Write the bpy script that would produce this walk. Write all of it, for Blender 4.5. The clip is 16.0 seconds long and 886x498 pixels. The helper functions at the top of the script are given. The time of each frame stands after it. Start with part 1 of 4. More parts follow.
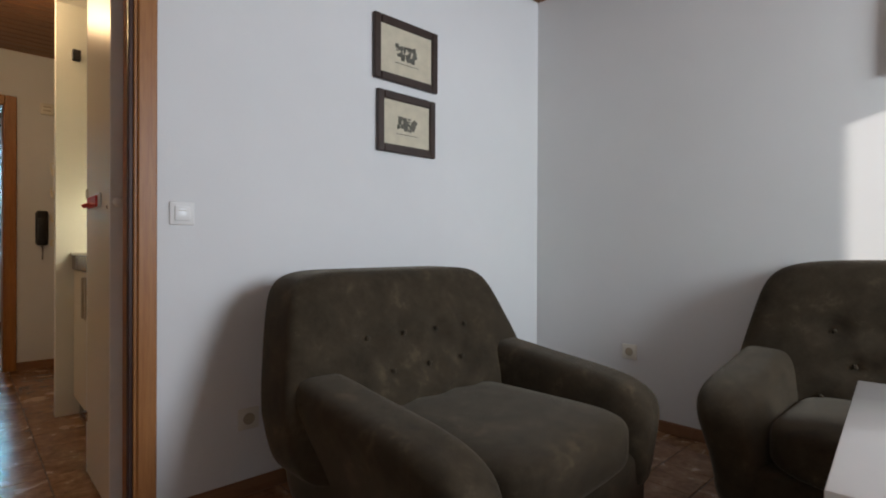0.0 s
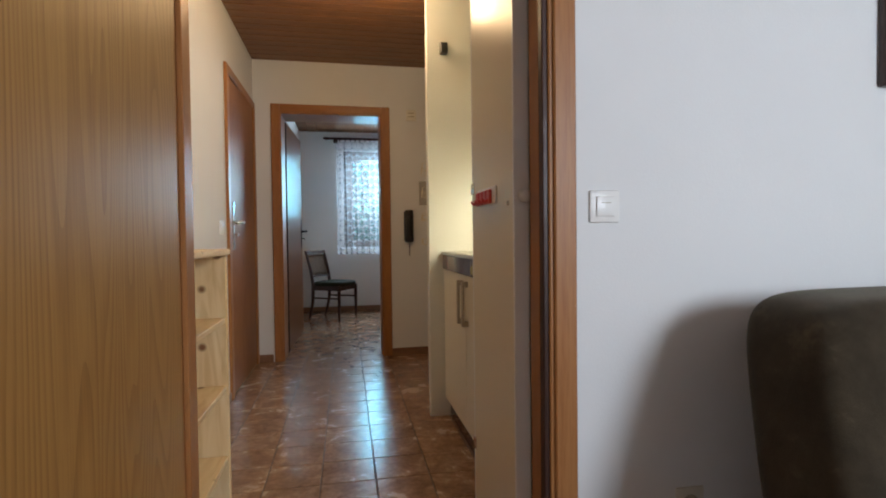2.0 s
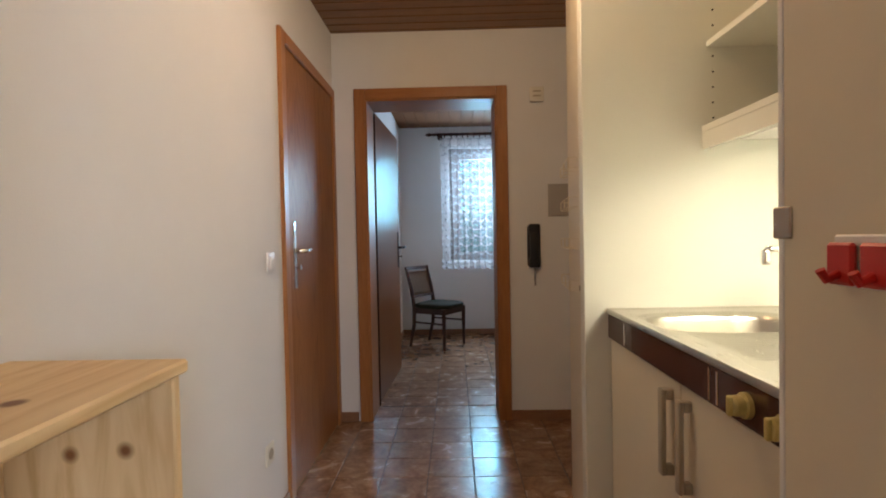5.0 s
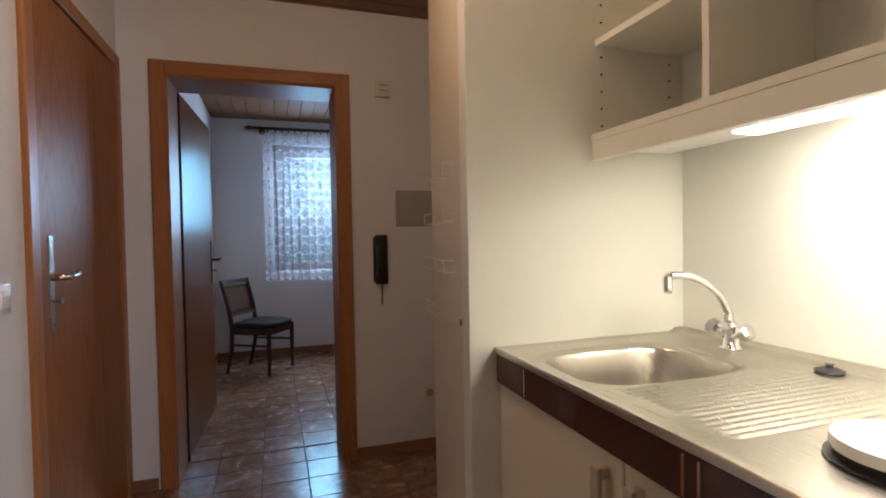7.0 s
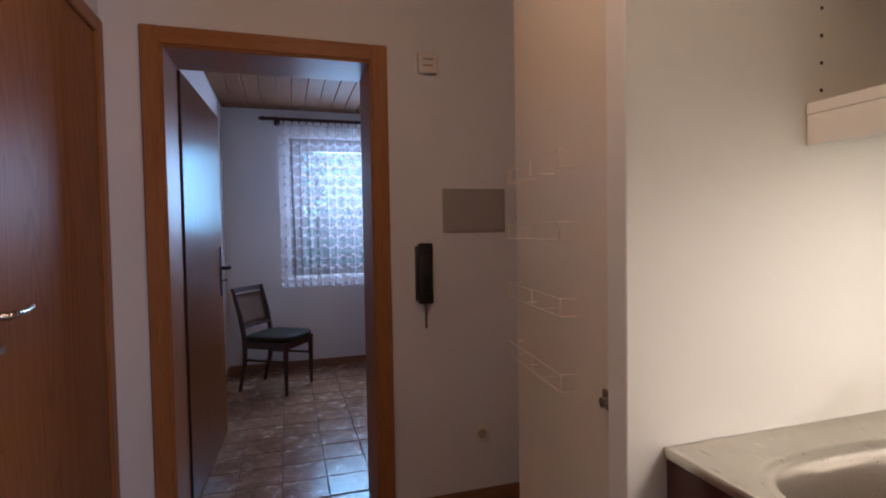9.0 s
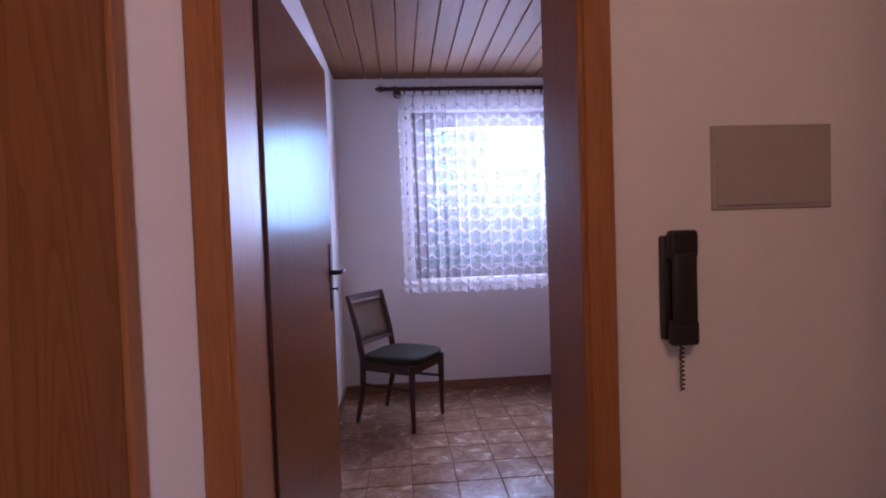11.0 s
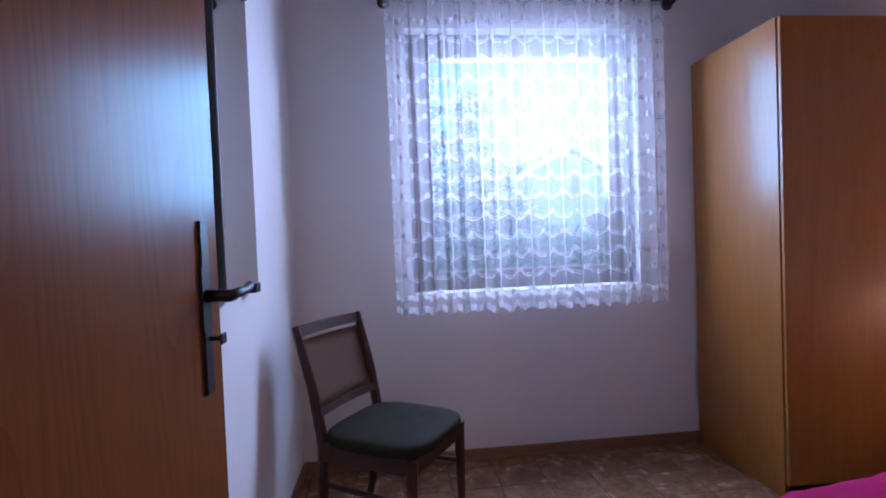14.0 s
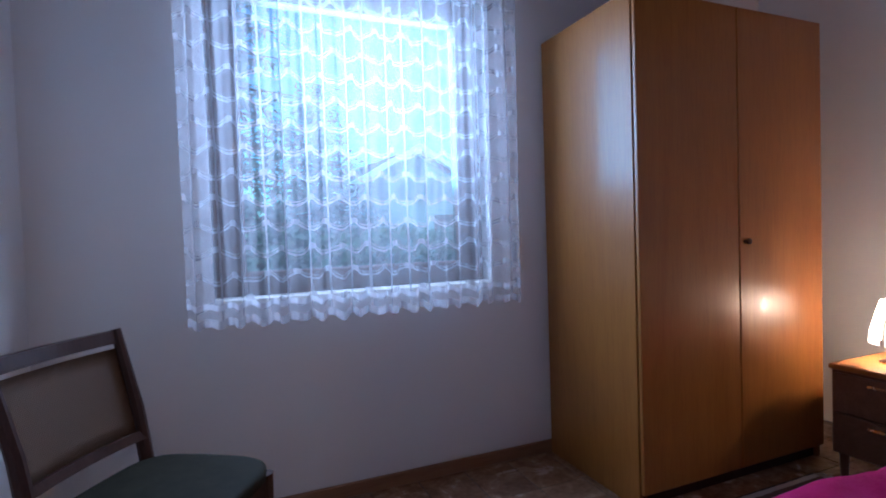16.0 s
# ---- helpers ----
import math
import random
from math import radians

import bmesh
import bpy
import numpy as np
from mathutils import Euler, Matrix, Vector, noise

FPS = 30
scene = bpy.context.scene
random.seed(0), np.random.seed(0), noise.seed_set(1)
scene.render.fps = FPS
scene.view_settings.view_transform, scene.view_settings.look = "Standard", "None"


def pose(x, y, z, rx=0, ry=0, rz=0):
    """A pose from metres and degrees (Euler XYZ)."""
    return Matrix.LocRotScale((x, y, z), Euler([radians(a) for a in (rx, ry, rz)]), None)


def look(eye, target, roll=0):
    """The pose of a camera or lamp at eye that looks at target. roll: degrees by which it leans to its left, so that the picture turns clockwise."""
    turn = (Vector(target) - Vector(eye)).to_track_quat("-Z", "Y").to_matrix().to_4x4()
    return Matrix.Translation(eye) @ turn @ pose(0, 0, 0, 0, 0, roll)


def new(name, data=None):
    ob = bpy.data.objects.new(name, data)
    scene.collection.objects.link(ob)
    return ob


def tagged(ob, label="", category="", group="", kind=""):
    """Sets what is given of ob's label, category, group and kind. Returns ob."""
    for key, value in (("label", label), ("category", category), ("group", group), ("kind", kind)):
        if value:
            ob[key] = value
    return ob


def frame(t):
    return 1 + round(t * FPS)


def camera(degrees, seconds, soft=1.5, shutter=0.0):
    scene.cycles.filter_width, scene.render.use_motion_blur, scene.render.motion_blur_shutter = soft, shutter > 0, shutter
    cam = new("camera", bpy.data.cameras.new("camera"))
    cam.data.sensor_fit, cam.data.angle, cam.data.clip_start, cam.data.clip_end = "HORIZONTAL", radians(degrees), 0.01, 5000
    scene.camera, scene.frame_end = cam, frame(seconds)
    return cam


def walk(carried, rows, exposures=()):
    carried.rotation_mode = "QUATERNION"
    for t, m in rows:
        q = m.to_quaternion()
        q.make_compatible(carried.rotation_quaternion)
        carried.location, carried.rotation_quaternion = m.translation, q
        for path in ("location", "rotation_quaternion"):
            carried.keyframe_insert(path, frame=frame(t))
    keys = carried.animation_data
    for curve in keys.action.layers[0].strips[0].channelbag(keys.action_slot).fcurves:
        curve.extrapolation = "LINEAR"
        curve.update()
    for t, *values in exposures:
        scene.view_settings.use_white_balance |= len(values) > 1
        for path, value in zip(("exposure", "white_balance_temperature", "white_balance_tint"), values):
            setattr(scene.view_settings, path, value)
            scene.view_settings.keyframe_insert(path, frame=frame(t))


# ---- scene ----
cam = camera(82, 16.0, soft=1.9)
PATH = [
    (0, (0.164, -0.203, 0.936), (1.535, 1.254, 0.932), 0.19),
    (0.5, (0.126, -0.075, 0.943), (1.243, 1.584, 0.922), -0.07),
    (1, (0.107, 0.123, 0.967), (0.952, 1.935, 0.927), -0.38),
    (1.5, (0.098, 0.314, 0.976), (0.700, 2.220, 0.934), -0.49),
    (2, (0.086, 0.540, 0.981), (0.460, 2.504, 0.936), -0.67),
    (2.5, (0.104, 0.750, 1.003), (0.235, 2.746, 0.962), -0.91),
    (3, (0.121, 0.922, 1.026), (0.077, 2.921, 0.989), -0.76),
    (5.5, (0.119, 1.784, 1.149), (0.077, 3.783, 1.102), -1.24),
    (6, (0.108, 1.890, 1.147), (0.295, 3.880, 1.097), -1.04),
    (6.5, (0.076, 1.997, 1.180), (0.534, 3.943, 1.125), -1.06),
    (7, (0.054, 2.053, 1.198), (0.685, 3.950, 1.148), -1.02),
    (7.5, (0.050, 2.106, 1.227), (0.796, 3.960, 1.165), -1.07),
    (8, (0.043, 2.213, 1.243), (0.784, 4.070, 1.175), -1.09),
    (8.5, (0.049, 2.388, 1.253), (0.729, 4.267, 1.187), -1.04),
    (9, (0.023, 2.603, 1.259), (0.610, 4.514, 1.193), -0.98),
    (9.5, (-0.005, 2.882, 1.243), (0.466, 4.825, 1.183), -1.02),
    (10, (-0.022, 3.135, 1.239), (0.322, 5.104, 1.179), -1.39),
    (12.5, (-0.048, 4.407, 1.172), (0.023, 6.405, 1.112), -2.15),
    (13, (-0.053, 4.650, 1.159), (0.022, 6.648, 1.107), -2.25),
    (13.5, (-0.029, 4.885, 1.165), (0.076, 6.881, 1.105), -2.24),
    (14, (-0.038, 5.083, 1.150), (0.162, 7.072, 1.097), -2.21),
    (14.5, (0.013, 5.274, 1.160), (0.281, 7.255, 1.098), -2.26),
    (15, (0.062, 5.418, 1.152), (0.451, 7.379, 1.099), -2.13),
    (15.5, (0.107, 5.484, 1.119), (0.646, 7.409, 1.071), -2.01),
    (16, (0.138, 5.514, 1.092), (0.900, 7.362, 1.031), -1.89),
]
walk(cam, [(t, look(eye, target, roll)) for t, eye, target, roll in PATH], [
    (0.0, -0.35, 6350, 13), (1.0, -0.25, 6300, 13), (2.0, 0.0, 6200, 12), (3.0, 0.15, 6150, 10), (5.5, 0.05, 6150, 19), (6.5, -0.2, 5950, 22), (8.0, -0.6, 5650, 30), (9.0, -0.5, 5650, 37), (10.0, 0.15, 5850, 57),
    (12.5, 0.1, 5950, 66), (13.5, 0.1, 5700, 56), (14.5, -0.05, 5350, 38), (16.0, -0.25, 5250, 32)])

# ---- world, sun and lamps ----
scene.view_settings.exposure = 0.0
world = bpy.data.worlds.new("world")
scene.world = world
world.use_nodes = True
wn = world.node_tree
sky = wn.nodes.new("ShaderNodeTexSky")
sky.sky_type = "NISHITA"
sky.sun_disc = False
sky.sun_elevation = radians(15)
sky.sun_rotation = radians(206.6)
wn.links.new(sky.outputs[0], wn.nodes["Background"].inputs[0])
wn.nodes["Background"].inputs[1].default_value = 0.15


def lamp_object(name, kind, place, energy, colour, size=0.1, size_y=None, target=None):
    data = bpy.data.lights.new(name, kind)
    data.energy, data.color = energy, colour
    if kind == "AREA":
        data.shape = "RECTANGLE"
        data.size, data.size_y = size, size_y or size
    elif kind == "POINT":
        data.shadow_soft_size = size
    elif kind == "SUN":
        data.angle = radians(size)
    ob = new(name, data)
    ob.matrix_world = look(place, target) if target else pose(*place)
    return ob


lamp_object("sun", "SUN", (-4.47, -8.94, 2.68), 4.0, (1.0, 0.93, 0.84), 0.5, None, (0, 0, 0))
# daylight in the two window openings
lamp_object("window_light_bedroom", "AREA", (0.76, 7.98, 1.74), 56, (0.64, 0.85, 1.0), 0.9, 0.80, (0.76, 0, 0.6))
lamp_object("window_light_living", "AREA", (1.93, -2.26, 1.68), 94, (0.84, 0.92, 1.0), 0.95, 1.1, (1.6, 3, 1.2))
# electric light: hall ceiling lamp, tube under the kitchen shelf, bedside lamp
lamp_object("hall_bulb", "POINT", (0.23, 3.19, 2.20), 10.5, (1.0, 0.66, 0.33), 0.07)
lamp_object("kitchen_tube_light", "AREA", (1.05, 2.66, 1.405), 11.2, (1.0, 0.91, 0.64), 0.06, 0.5, (1.18, 2.68, 0.9))
lamp_object("bedside_bulb", "POINT", (2.62, 6.72, 0.68), 19, (1.0, 0.70, 0.36), 0.03)

# ---- materials ----


class Nodes:
    """A small builder for one material's node tree."""

    def __init__(self, name):
        self.m = bpy.data.materials.new(name)
        self.m.use_nodes = True
        self.t = self.m.node_tree
        self.bsdf = self.t.nodes["Principled BSDF"]
        self.out = self.t.nodes["Material Output"]

    def add(self, kind, **values):
        n = self.t.nodes.new(kind)
        for k, v in values.items():
            if k in n.inputs:
                n.inputs[k].default_value = v
        return n

    def link(self, a, b):
        self.t.links.new(a, b)

    def coords(self, scale=(1, 1, 1), jitter=False):
        tc = self.add("ShaderNodeTexCoord")
        mp = self.add("ShaderNodeMapping")
        mp.inputs["Scale"].default_value = scale
        self.link(tc.outputs["Object"], mp.inputs["Vector"])
        if jitter:
            info = self.add("ShaderNodeObjectInfo")
            mul = self.add("ShaderNodeMath")
            mul.operation = "MULTIPLY"
            mul.inputs[1].default_value = 37.0
            self.link(info.outputs["Random"], mul.inputs[0])
            comb = self.add("ShaderNodeCombineXYZ")
            for i in range(3):
                self.link(mul.outputs[0], comb.inputs[i])
            self.link(comb.outputs[0], mp.inputs["Location"])
        return mp.outputs[0]

    def noise(self, vec, scale, detail=4.0, rough=0.55, distort=0.0):
        n = self.add("ShaderNodeTexNoise", Scale=scale, Detail=detail, Roughness=rough, Distortion=distort)
        self.link(vec, n.inputs["Vector"])
        return n.outputs["Fac"]

    def ramp(self, fac, stops):
        r = self.add("ShaderNodeValToRGB")
        e = r.color_ramp.elements
        while len(e) < len(stops):
            e.new(0.5)
        for i, (p, c) in enumerate(stops):
            e[i].position, e[i].color = p, (*c, 1)
        self.link(fac, r.inputs[0])
        return r.outputs[0]

    def mix(self, a, b, fac, mode="MIX"):
        n = self.add("ShaderNodeMix")
        n.data_type, n.blend_type = "RGBA", mode
        if isinstance(fac, float):
            n.inputs[0].default_value = fac
        else:
            self.link(fac, n.inputs[0])
        for sock, v in ((n.inputs[6], a), (n.inputs[7], b)):
            if isinstance(v, tuple):
                sock.default_value = (*v, 1)
            else:
                self.link(v, sock)
        return n.outputs[2]

    def math(self, op, a, b=0.0):
        n = self.add("ShaderNodeMath")
        n.operation = op
        for sock, v in ((n.inputs[0], a), (n.inputs[1], b)):
            if isinstance(v, (int, float)):
                sock.default_value = v
            else:
                self.link(v, sock)
        return n.outputs[0]

    def bump(self, fac, strength, distance=0.002):
        b = self.add("ShaderNodeBump", Strength=strength, Distance=distance)
        self.link(fac, b.inputs["Height"])
        self.link(b.outputs[0], self.bsdf.inputs["Normal"])

    def finish(self, colour, rough, metal=0.0, coat=0.0, spec=0.5):
        b = self.bsdf
        for key, v in (("Base Color", colour), ("Roughness", rough), ("Metallic", metal), ("Coat Weight", coat), ("Specular IOR Level", spec)):
            if isinstance(v, tuple):
                b.inputs[key].default_value = (*v, 1)
            elif isinstance(v, (int, float)):
                b.inputs[key].default_value = v
            else:
                self.link(v, b.inputs[key])
        return self.m


def scaled(c, k):
    return tuple(min(1.0, v * k) for v in c)


def plaster(name, colour):
    n = Nodes(name)
    v = n.coords()
    fine = n.noise(v, 260, 3)
    wide = n.noise(v, 1.6, 5)
    grain = n.noise(v, 70, 4)
    n.bump(n.math("ADD", fine, n.math("MULTIPLY", grain, 0.8)), 0.35, 0.0015)
    return n.finish(n.ramp(wide, [(0.3, scaled(colour, 0.95)), (0.7, colour)]), 0.85)


def veneer(name, dark, light, axis="z", rough=0.3, coat=0.15, pores=0.05):
    """Wood veneer with the grain along one axis."""
    n = Nodes(name)
    s = {"x": (0.06, 1, 1), "y": (1, 0.06, 1), "z": (1, 1, 0.06)}[axis]
    v = n.coords(s, jitter=True)
    figure = n.noise(v, 7, 6, 0.62, 2.4)
    lines = n.noise(v, 160, 3, 0.6)
    base = n.ramp(figure, [(0.28, dark), (0.52, tuple((a + b) / 2 for a, b in zip(dark, light))), (0.75, light)])
    col = n.mix(base, n.ramp(lines, [(0.35, scaled(dark, 0.66)), (0.55, scaled(light, 1.04))]), 0.22)
    n.bump(lines, pores, 0.0006)
    r = n.ramp(figure, [(0.2, (rough - 0.04,) * 3), (0.8, (rough + 0.08,) * 3)])
    return n.finish(col, r, 0, coat)


def oak_veneer(name, dark, light, rough=0.42, spec=0.3, lines=9.0):
    """Flat-cut veneer, grain upright, with arched growth rings."""
    n = Nodes(name)
    v = n.coords((1, 1, 0.10), jitter=True)
    broad = n.noise(v, 3.4, 2, 0.45, 0.3)
    saw = n.math("FRACT", n.math("MULTIPLY", broad, lines * 2.4))
    rings = n.ramp(saw, [(0.0, scaled(dark, 0.86)), (0.22, dark), (0.60, light), (1.0, scaled(light, 0.96))])
    pore = n.noise(n.coords((1, 1, 0.03), jitter=True), 190, 3, 0.6)
    tone = n.noise(n.coords((1, 1, 0.3), jitter=True), 1.7, 3)
    col = n.mix(rings, n.ramp(pore, [(0.38, scaled(dark, 0.55)), (0.56, light)]), 0.25)
    col = n.mix(col, n.ramp(tone, [(0.35, dark), (0.7, light)]), 0.35)
    n.bump(pore, 0.03, 0.0004)
    return n.finish(col, rough, 0, 0.0, spec)


def plain(name, colour, rough=0.4, metal=0.0, wear=0.08, scale=14, coat=0.0, bump=0.0):
    n = Nodes(name)
    v = n.coords()
    f = n.noise(v, scale, 5)
    r = n.noise(v, scale * 4, 3)
    if bump:
        n.bump(n.noise(v, scale * 18, 3), bump, 0.001)
    return n.finish(n.ramp(f, [(0.3, scaled(colour, 1 - wear)), (0.7, scaled(colour, 1 + wear * 0.5))]),
                    n.ramp(r, [(0.3, (max(0.01, rough - 0.2 * wear),) * 3), (0.7, (rough + 0.2 * wear,) * 3)]), metal, coat)


def pine_wood(name, axis="y"):
    n = Nodes(name)
    s = {"x": (0.12, 1, 1), "y": (1, 0.12, 1), "z": (1, 1, 0.12)}[axis]
    v = n.coords(s, jitter=True)
    rings = n.noise(v, 16, 4, 0.5, 2.0)
    col = n.ramp(rings, [(0.3, (0.62, 0.40, 0.18)), (0.5, (0.74, 0.53, 0.27)), (0.7, (0.80, 0.60, 0.33))])
    vor = n.add("ShaderNodeTexVoronoi", Scale=9.0)
    n.link(n.coords((1, 1, 1), jitter=True), vor.inputs["Vector"])
    knots = n.ramp(vor.outputs["Distance"], [(0.09, (1, 1, 1)), (0.17, (0, 0, 0))])
    col = n.mix(col, (0.22, 0.09, 0.03), knots)
    return n.finish(col, 0.5)


def velour(name, light):
    n = Nodes(name)
    v = n.coords()
    patch = n.noise(v, 9, 5, 0.7, 0.15)
    nap = n.noise(v, 420, 2)
    col = n.ramp(patch, [(0.30, scaled(light, 0.34)), (0.58, scaled(light, 0.66)), (0.76, scaled(light, 1.35))])
    n.bump(nap, 0.5, 0.002)
    m = n.finish(col, 0.9, 0, 0, 0.2)
    n.bsdf.inputs["Sheen Weight"].default_value = 0.22
    n.bsdf.inputs["Sheen Roughness"].default_value = 0.4
    n.bsdf.inputs["Sheen Tint"].default_value = (0.75, 0.68, 0.55, 1)
    return m


def tile_material():
    n = Nodes("glazed_tile")
    v = n.coords((1, 1, 1), jitter=True)
    cloud = n.noise(v, 9, 6, 0.62, 0.8)
    fine = n.noise(v, 45, 4)
    col = n.ramp(cloud, [(0.30, (0.15, 0.070, 0.035)), (0.5, (0.28, 0.155, 0.085)), (0.68, (0.46, 0.30, 0.185))])
    col = n.mix(col, n.ramp(fine, [(0.35, (0.14, 0.07, 0.035)), (0.65, (0.36, 0.22, 0.13))]), 0.3)
    n.bump(n.noise(v, 14, 3), 0.12, 0.002)
    return n.finish(col, n.ramp(cloud, [(0.3, (0.16,) * 3), (0.7, (0.30,) * 3)]), 0, 0.0)


def glass_material(name, tint=(1, 1, 1)):
    n = Nodes(name)
    fres = n.add("ShaderNodeFresnel", IOR=1.45)
    tr = n.add("ShaderNodeBsdfTransparent")
    tr.inputs[0].default_value = (*tint, 1)
    gl = n.add("ShaderNodeBsdfGlossy", Roughness=0.01)
    mx = n.add("ShaderNodeMixShader")
    n.link(fres.outputs[0], mx.inputs[0])
    n.link(tr.outputs[0], mx.inputs[1])
    n.link(gl.outputs[0], mx.inputs[2])
    n.link(mx.outputs[0], n.out.inputs[0])
    return n.m


def glow(name, colour, strength):
    n = Nodes(name)
    n.bsdf.inputs["Base Color"].default_value = (0.9, 0.88, 0.82, 1)
    n.bsdf.inputs["Emission Color"].default_value = (*colour, 1)
    n.bsdf.inputs["Emission Strength"].default_value = strength
    return n.m


def lace_material():
    """Net curtain: thin mesh with woven swags and open ovals in staggered rows. UV is in metres."""
    n = Nodes("lace_net")
    uv = n.add("ShaderNodeUVMap")
    uv.uv_map = "cloth"
    sep = n.add("ShaderNodeSeparateXYZ")
    n.link(uv.outputs[0], sep.inputs[0])
    u, w = sep.outputs[0], sep.outputs[1]
    P, Q = 0.190, 0.165
    ragged = n.add("ShaderNodeTexNoise", Scale=110.0, Detail=2.0)
    n.link(uv.outputs[0], ragged.inputs["Vector"])
    wr = n.math("ADD", n.math("DIVIDE", w, P), n.math("MULTIPLY", n.math("SUBTRACT", ragged.outputs["Fac"], 0.5), 0.06))

    def swags(shift_u, shift_w):
        """One family of double-lined swags with a knot at their ends and an open oval above them."""
        uq = n.math("ADD", n.math("DIVIDE", u, Q), shift_u)
        arch = n.math("ABSOLUTE", n.math("SINE", n.math("MULTIPLY", uq, math.pi)))
        row = n.math("FRACT", n.math("ADD", n.math("ADD", wr, shift_w), n.math("MULTIPLY", arch, 0.17)))
        line = n.math("LESS_THAN", n.math("ABSOLUTE", n.math("SUBTRACT", row, 0.5)), 0.022)
        fine = n.math("LESS_THAN", n.math("ABSOLUTE", n.math("SUBTRACT", row, 0.565)), 0.013)
        level = n.math("FRACT", n.math("ADD", wr, shift_w))
        knot = n.math("MULTIPLY", n.math("LESS_THAN", arch, 0.34), n.math("LESS_THAN", n.math("ABSOLUTE", n.math("SUBTRACT", level, 0.50)), 0.055))
        cu = n.math("MULTIPLY", n.math("SUBTRACT", n.math("FRACT", uq), 0.5), 0.95)
        cw = n.math("SUBTRACT", level, 0.66)
        oval = n.math("LESS_THAN", n.math("ADD", n.math("MULTIPLY", cu, cu), n.math("MULTIPLY", cw, cw)), 0.036)
        return n.math("MAXIMUM", n.math("MAXIMUM", line, n.math("MULTIPLY", fine, 0.8)), knot), oval

    figure_a, oval_a = swags(0.0, 0.0)
    figure_b, oval_b = swags(0.5, 0.5)
    figure, oval = n.math("MAXIMUM", figure_a, figure_b), n.math("MAXIMUM", oval_a, oval_b)
    # fine upright threads and gathered lines
    threads = n.math("ABSOLUTE", n.math("SINE", n.math("MULTIPLY", u, math.pi / 0.006)))
    gather = n.math("GREATER_THAN", n.math("ABSOLUTE", n.math("SINE", n.math("MULTIPLY", u, math.pi / 0.118))), 0.992)
    net = n.math("ADD", 0.17, n.math("MULTIPLY", threads, 0.10))
    net = n.math("SUBTRACT", net, n.math("MULTIPLY", oval, 0.06))
    hem = n.math("LESS_THAN", w, 0.03)
    band = n.math("LESS_THAN", n.math("ABSOLUTE", n.math("SUBTRACT", w, 0.075)), 0.010)
    dense = n.math("MAXIMUM", n.math("MULTIPLY", figure, 0.13), n.math("MAXIMUM", n.math("MULTIPLY", hem, 0.25), n.math("MAXIMUM", n.math("MULTIPLY", band, 0.4), n.math("MULTIPLY", gather, 0.13))))
    opac = n.math("ADD", dense, net)
    dif = n.add("ShaderNodeBsdfDiffuse", Color=(0.86, 0.88, 0.92, 1))
    tl = n.add("ShaderNodeBsdfTranslucent", Color=(0.86, 0.88, 0.92, 1))
    cloth = n.add("ShaderNodeMixShader")
    cloth.inputs[0].default_value = 0.58
    n.link(dif.outputs[0], cloth.inputs[1])
    n.link(tl.outputs[0], cloth.inputs[2])
    tr = n.add("ShaderNodeBsdfTransparent")
    mx = n.add("ShaderNodeMixShader")
    n.link(opac, mx.inputs[0])
    n.link(tr.outputs[0], mx.inputs[1])
    n.link(cloth.outputs[0], mx.inputs[2])
    n.link(mx.outputs[0], n.out.inputs[0])
    return n.m


def steel_material():
    n = Nodes("brushed_steel")
    v = n.coords((1, 0.04, 1))
    f = n.noise(v, 260, 3)
    spots = n.noise(n.coords(), 6, 5)
    return n.finish(n.ramp(spots, [(0.3, (0.50, 0.47, 0.41)), (0.7, (0.57, 0.54, 0.48))]), n.ramp(f, [(0.3, (0.27,) * 3), (0.7, (0.30,) * 3)]), 1.0)


def cane_material():
    n = Nodes("cane_weave")
    v = n.coords()
    w1 = n.add("ShaderNodeTexWave", Scale=70.0, Distortion=0.3)
    n.link(v, w1.inputs["Vector"])
    w1.bands_direction = "Z"
    w2 = n.add("ShaderNodeTexWave", Scale=70.0, Distortion=0.3)
    n.link(v, w2.inputs["Vector"])
    w2.bands_direction = "Y"
    mixed = n.math("MAXIMUM", w1.outputs["Fac"], w2.outputs["Fac"])
    n.bump(mixed, 0.6, 0.002)
    return n.finish(n.ramp(mixed, [(0.35, (0.08, 0.04, 0.02)), (0.7, (0.28, 0.17, 0.095))]), 0.6)


def duvet_material():
    n = Nodes("pink_cotton")
    v = n.coords()
    f = n.noise(v, 5, 4)
    th = n.noise(v, 300, 2)
    n.bump(n.math("ADD", n.math("MULTIPLY", n.noise(v, 11, 4, 0.6, 1.0), 3.0), th), 0.5, 0.006)
    return n.finish(n.ramp(f, [(0.35, (0.74, 0.016, 0.15)), (0.65, (0.84, 0.030, 0.26))]), 0.8, 0, 0, 0.3)


